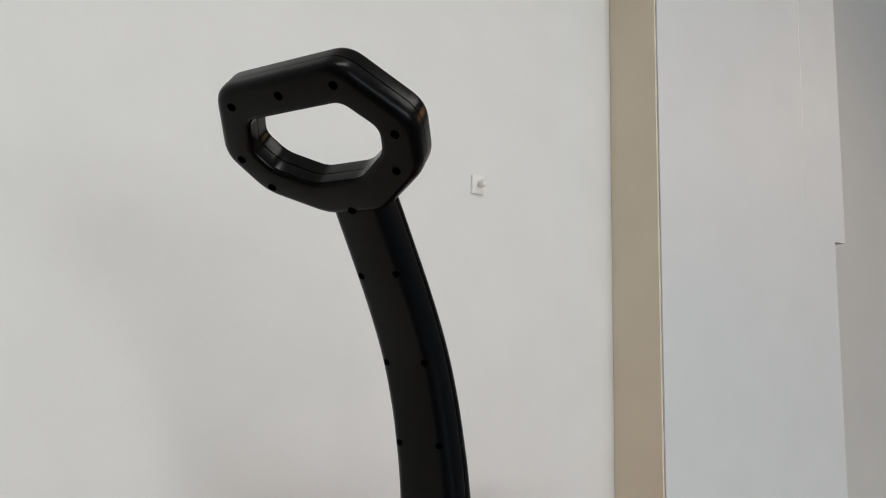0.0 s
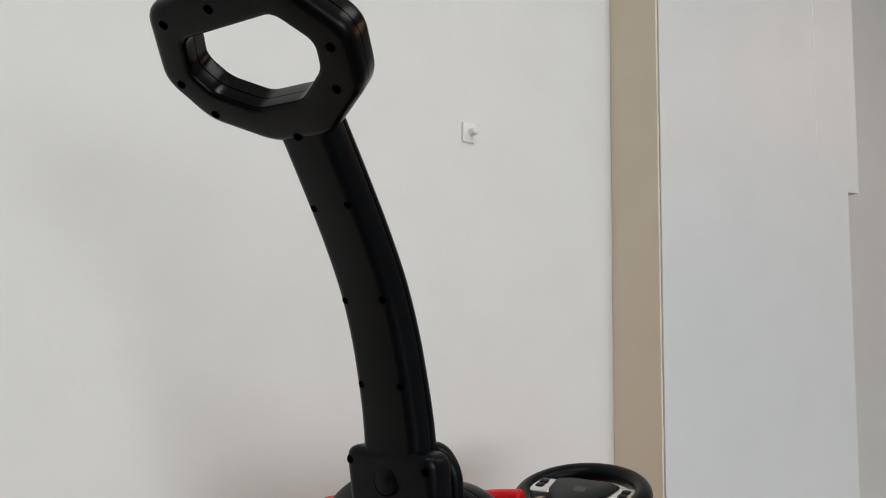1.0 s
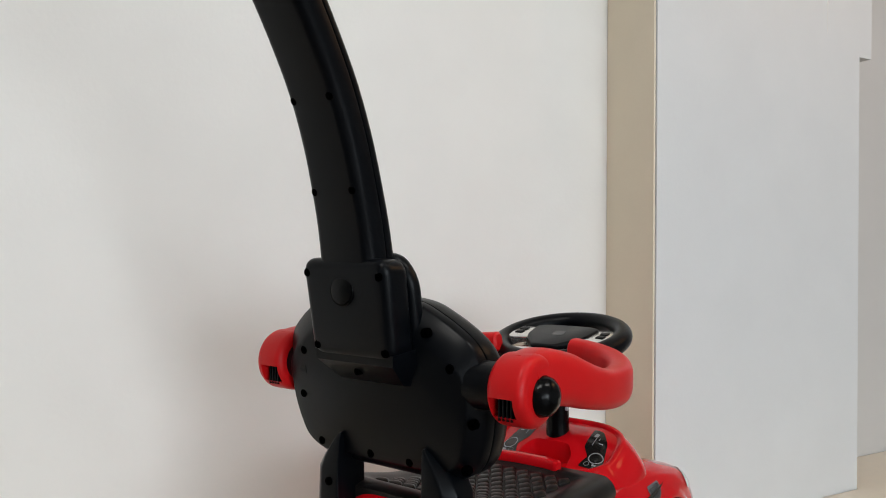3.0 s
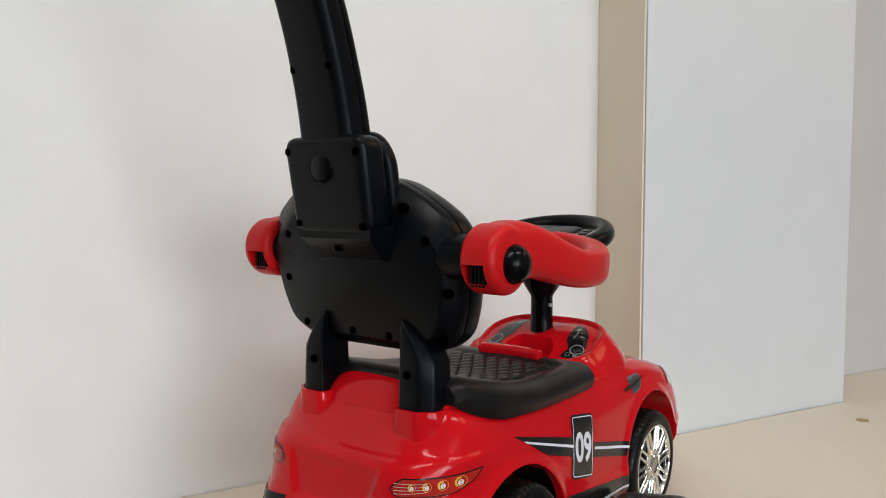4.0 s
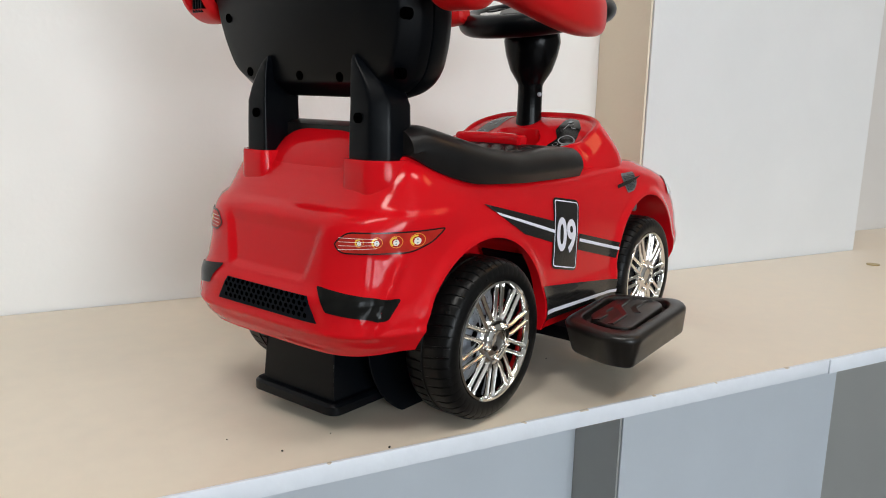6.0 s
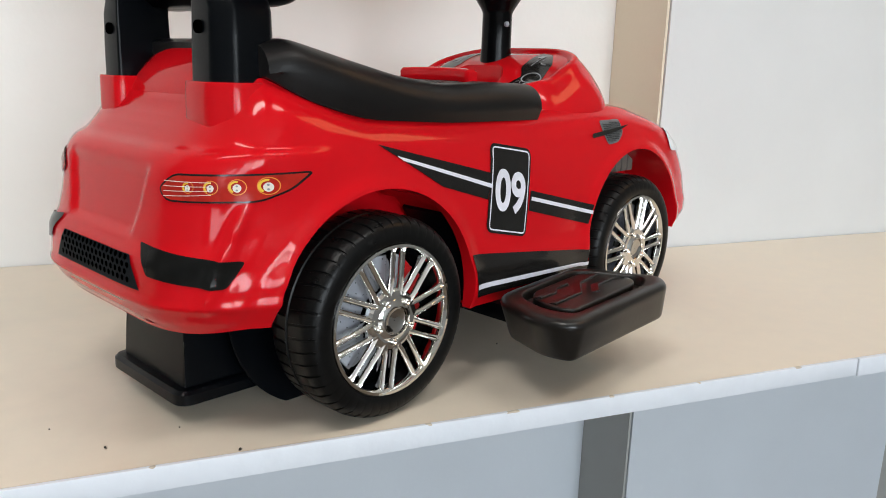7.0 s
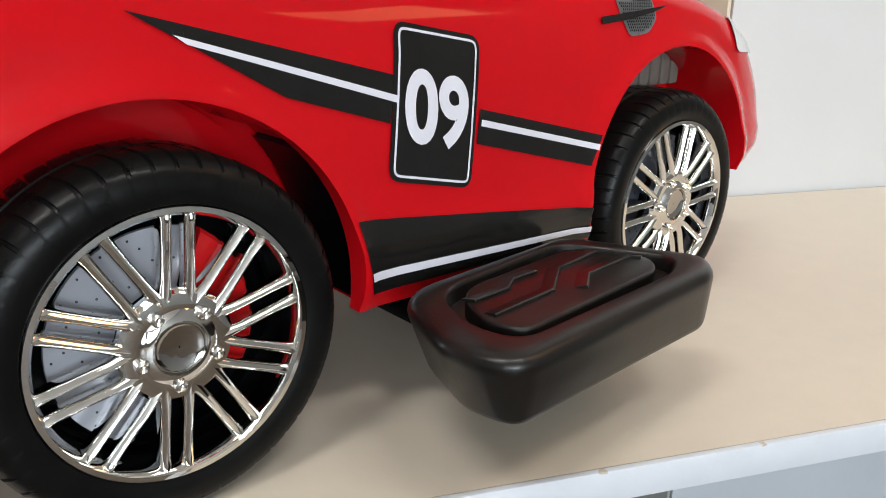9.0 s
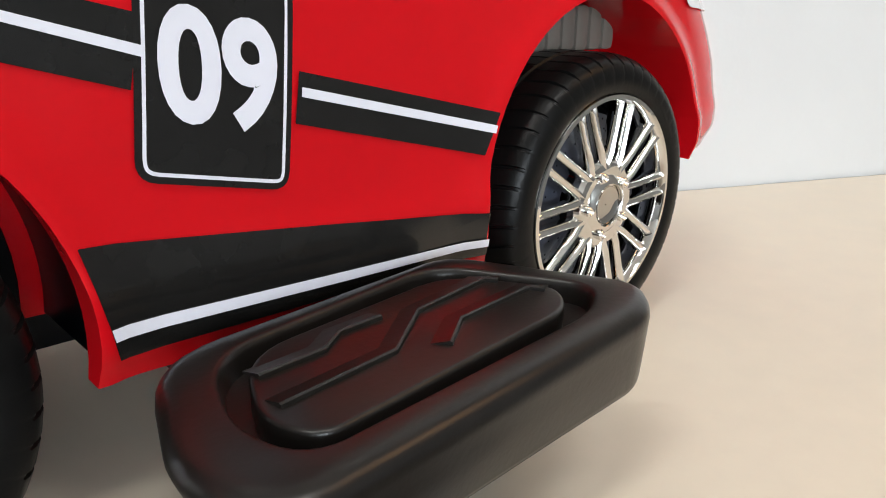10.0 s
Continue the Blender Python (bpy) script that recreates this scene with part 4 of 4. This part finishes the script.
part("bracket", bm, M_BLACK, foot)

# prints and lamps on the body
PL = [(.1134, .1950), (.1655, .1868), (.1565, .1130), (.1044, .1238)]
plate = decal("number_sticker", [round_poly(PL, .007, 5)], SIDE, M_STICK, car, "black racing number sticker with a white border", .0010, .014)
o1, i1 = inset_poly(round_poly(PL, .007, 5), .0022), inset_poly(round_poly(PL, .007, 5), .0034)
decal("border", [[o1[k], o1[(k + 1) % len(o1)], i1[(k + 1) % len(o1)], i1[k]] for k in range(len(o1))], SIDE, M_WHITE, plate, "", .0014, .02)
txt = bpy.data.curves.new("digits", "FONT")
txt.body, txt.size, txt.offset, txt.resolution_u = "09", 1.0, 0.030, 6
txt_ob = new("digits", txt)
bpy.context.view_layer.update()
me = bpy.data.meshes.new_from_object(txt_ob.evaluated_get(bpy.context.evaluated_depsgraph_get()))
bpy.data.objects.remove(txt_ob)
bm = bmesh.new()
bm.from_mesh(me)
lo = [min(v.co[i] for v in bm.verts) for i in (0, 1)]
hi = [max(v.co[i] for v in bm.verts) for i in (0, 1)]
for v in bm.verts:
    a, b = (v.co.x - lo[0]) / (hi[0] - lo[0]), (v.co.y - lo[1]) / (hi[1] - lo[1])
    v.co = Vector((.1156 + .0395 * a + .0030 * (b - .5), .1402 + .0352 * b - .0083 * a, 0))
lay(bm, *[Vector(q) for q in SIDE], .0015, .02, BODY_TREE)
part("number_print", bm, M_WHITE, plate, "white racing number 09")

decal("side_stripe", [[(-.005, .199), (.112, .171), (.107, .150), (.055, .165)]], SIDE, M_STICK, car, "dark side stripe sticker with a white line", .0009, .012)
decal("side_stripe", [[(.164, .152), (.261, .1295), (.2520, .1125), (.161, .135)]], SIDE, M_STICK, car, "dark side stripe sticker with a white line", .0009, .012)
decal("stripe_line", [[(.011, .1905), (.1125, .1620), (.112, .1588), (.016, .1868)]], SIDE, M_WHITE, car, "white line on the stripe sticker", .0013, .012)
decal("stripe_line", [[(.1645, .1468), (.2590, .1244), (.2578, .1212), (.1640, .1436)]], SIDE, M_WHITE, car, "white line on the stripe sticker", .0013, .012)
decal("skirt_sticker", [[(.0850, .1085), (.170, .0985), (.2530, .0880), (.2535, .0685), (.170, .070), (.0930, .0715)]], SIDE, M_STICK, car, "dark sill sticker with a white line", .0009, .012)
decal("skirt_line", [[(.0905, .0832), (.2530, .0764), (.2532, .0728), (.0915, .0788)]], SIDE, M_WHITE, car, "white line on the sill sticker", .0013, .012)
decal("side_vent", [round_poly([(.281, .207), (.318, .2075), (.319, .194), (.309, .186), (.290, .184), (.282, .197)], .004, 3)], SIDE, M_MESH, car, "grey mesh vent print with a dark bar", .0010, .01)
vent_poly = [(.2835, .2045), (.316, .205), (.317, .195), (.308, .188), (.2905, .1865), (.2845, .197)]


def inside(poly, x, y):
    return all((bx - ax) * (y - ay) - (by - ay) * (x - ax) < 0 for (ax, ay), (bx, by) in zip(poly, poly[1:] + poly[:1]))


cells = []
for i in range(20):
    for j in range(12):
        cx, cz = .282 + i * .0019 + (j % 2) * .00095, .186 + j * .0017
        if inside(vent_poly, cx, cz):
            cells.append([(cx - .0006, cz), (cx, cz + .0009), (cx + .0006, cz), (cx, cz - .0009)])
decal("vent_mesh", cells, SIDE, M_HOLE, car, "dark openings of the mesh vent", .0013, .05)
decal("vent_bar", [[(.2635, .1955), (.290, .1980), (.334, .2022), (.318, .1985), (.290, .1940), (.264, .1915)]], SIDE, M_STICK, car, "", .0016, .01)

decal("tail_grille", [[(.048, .131), (-.055, .131), (-.067, .110), (.060, .110)]], BACK, M_GRILLE, car, "dark honeycomb print in the rear bumper", .0012, .006)
hexes = []
for i in range(-9, 10):
    for j in range(4):
        cx, cz = i * .0064 - .0035 + (j % 2) * .0032, .1150 + j * .0047
        if abs(cx + .0035) < .058 - (cz - .112) * .5:
            hexes.append([(cx + .0021 * math.cos(math.pi / 3 * k + .52), cz + .0021 * math.sin(math.pi / 3 * k + .52)) for k in range(6)])
decal("grille_mesh", hexes, BACK, M_HOLE, car, "", .0017, .05)
for sgn in (1, -1):
    D = Vector((.86, -sgn * .51, 0)).normalized()
    U = Vector((-D.y, D.x, 0)) * sgn
    U = U if U.y * sgn > 0 else -U
    axes = (Vector((-.10, sgn * .09, 0)) - D * .3, U, (0, 0, 1), D)
    decal("bumper_intake", [round_poly([(-.050, .1400), (.0195, .1310), (.0105, .1145), (-.040, .1205)], .0025, 3)], axes, M_INTAKE, car, "dark glossy intake print in the rear bumper", .0014, .004)
    lampp = round_poly([(-.037, .1745), (-.025, .1845), (.0510, .1855), (.0405, .1738), (.026, .1672), (-.030, .1670)], .005, 4)
    tl = decal("tail_light", [lampp], axes, M_STICK, car, "dark red printed tail light with four orange lamps", .0009, .006)
    decal("lamp_face", [inset_poly(lampp, .0012)], axes, M_LAMPR, tl, "", .0012, .006)
    orange, yellow, white, dots = [], [], [], []
    for cu, r in ((-.0140, .0037), (-.0003, .0043), (.0140, .0050), (.0295, .0057)):
        cz = .1768 + cu * .02
        for k in range(24):
            a, b = 2 * math.pi * k / 24, 2 * math.pi * (k + 1) / 24
            orange.append([(cu + q * math.cos(w), cz + q * math.sin(w)) for q, w in ((r, a), (r, b), (r * .90, b), (r * .90, a))])
            if 5 <= k <= 15:
                yellow.append([(cu - r * .1 + q * math.cos(w), cz + q * math.sin(w)) for q, w in ((r * .80, a), (r * .80, b), (r * .55, b), (r * .55, a))])
        white.append([(cu + r * .46 * math.cos(2 * math.pi * k / 14), cz - r * .12 + r * .52 * math.sin(2 * math.pi * k / 14)) for k in range(14)])
        for dz in (.14, -.36):
            dots.append([(cu + r * .13 * math.cos(2 * math.pi * k / 8), cz + r * dz + r * .13 * math.sin(2 * math.pi * k / 8)) for k in range(8)])
    for k in range(4):
        white.append([(-.0315, .1702 + k * .0031), (.000, .1722 + k * .0025), (.000, .1725 + k * .0025), (-.0315, .1706 + k * .0031)])
    decal("lamp_ring", orange, axes, M_ORANGE, tl, "", .0015, .05)
    decal("lamp_glow", yellow, axes, M_YELLOW, tl, "", .0016, .05)
    decal("lamp_core", white, axes, M_LAMPW, tl, "", .0018, .005)
    decal("lamp_mark", dots, axes, M_GREY, tl, "", .0020, .05)
    D = Vector((-.75, -sgn * .66, 0)).normalized()
    axes = (Vector((.42, sgn * .085, 0)) - D * .3, (D.y, -D.x, 0), (0, 0, 1), D)
    decal("headlight", [round_poly([(-.019, .171), (.035, .167), (.040, .190), (-.013, .196)], .008, 4)], axes, M_LENS, car, "clear white headlight lens", .002, .008)
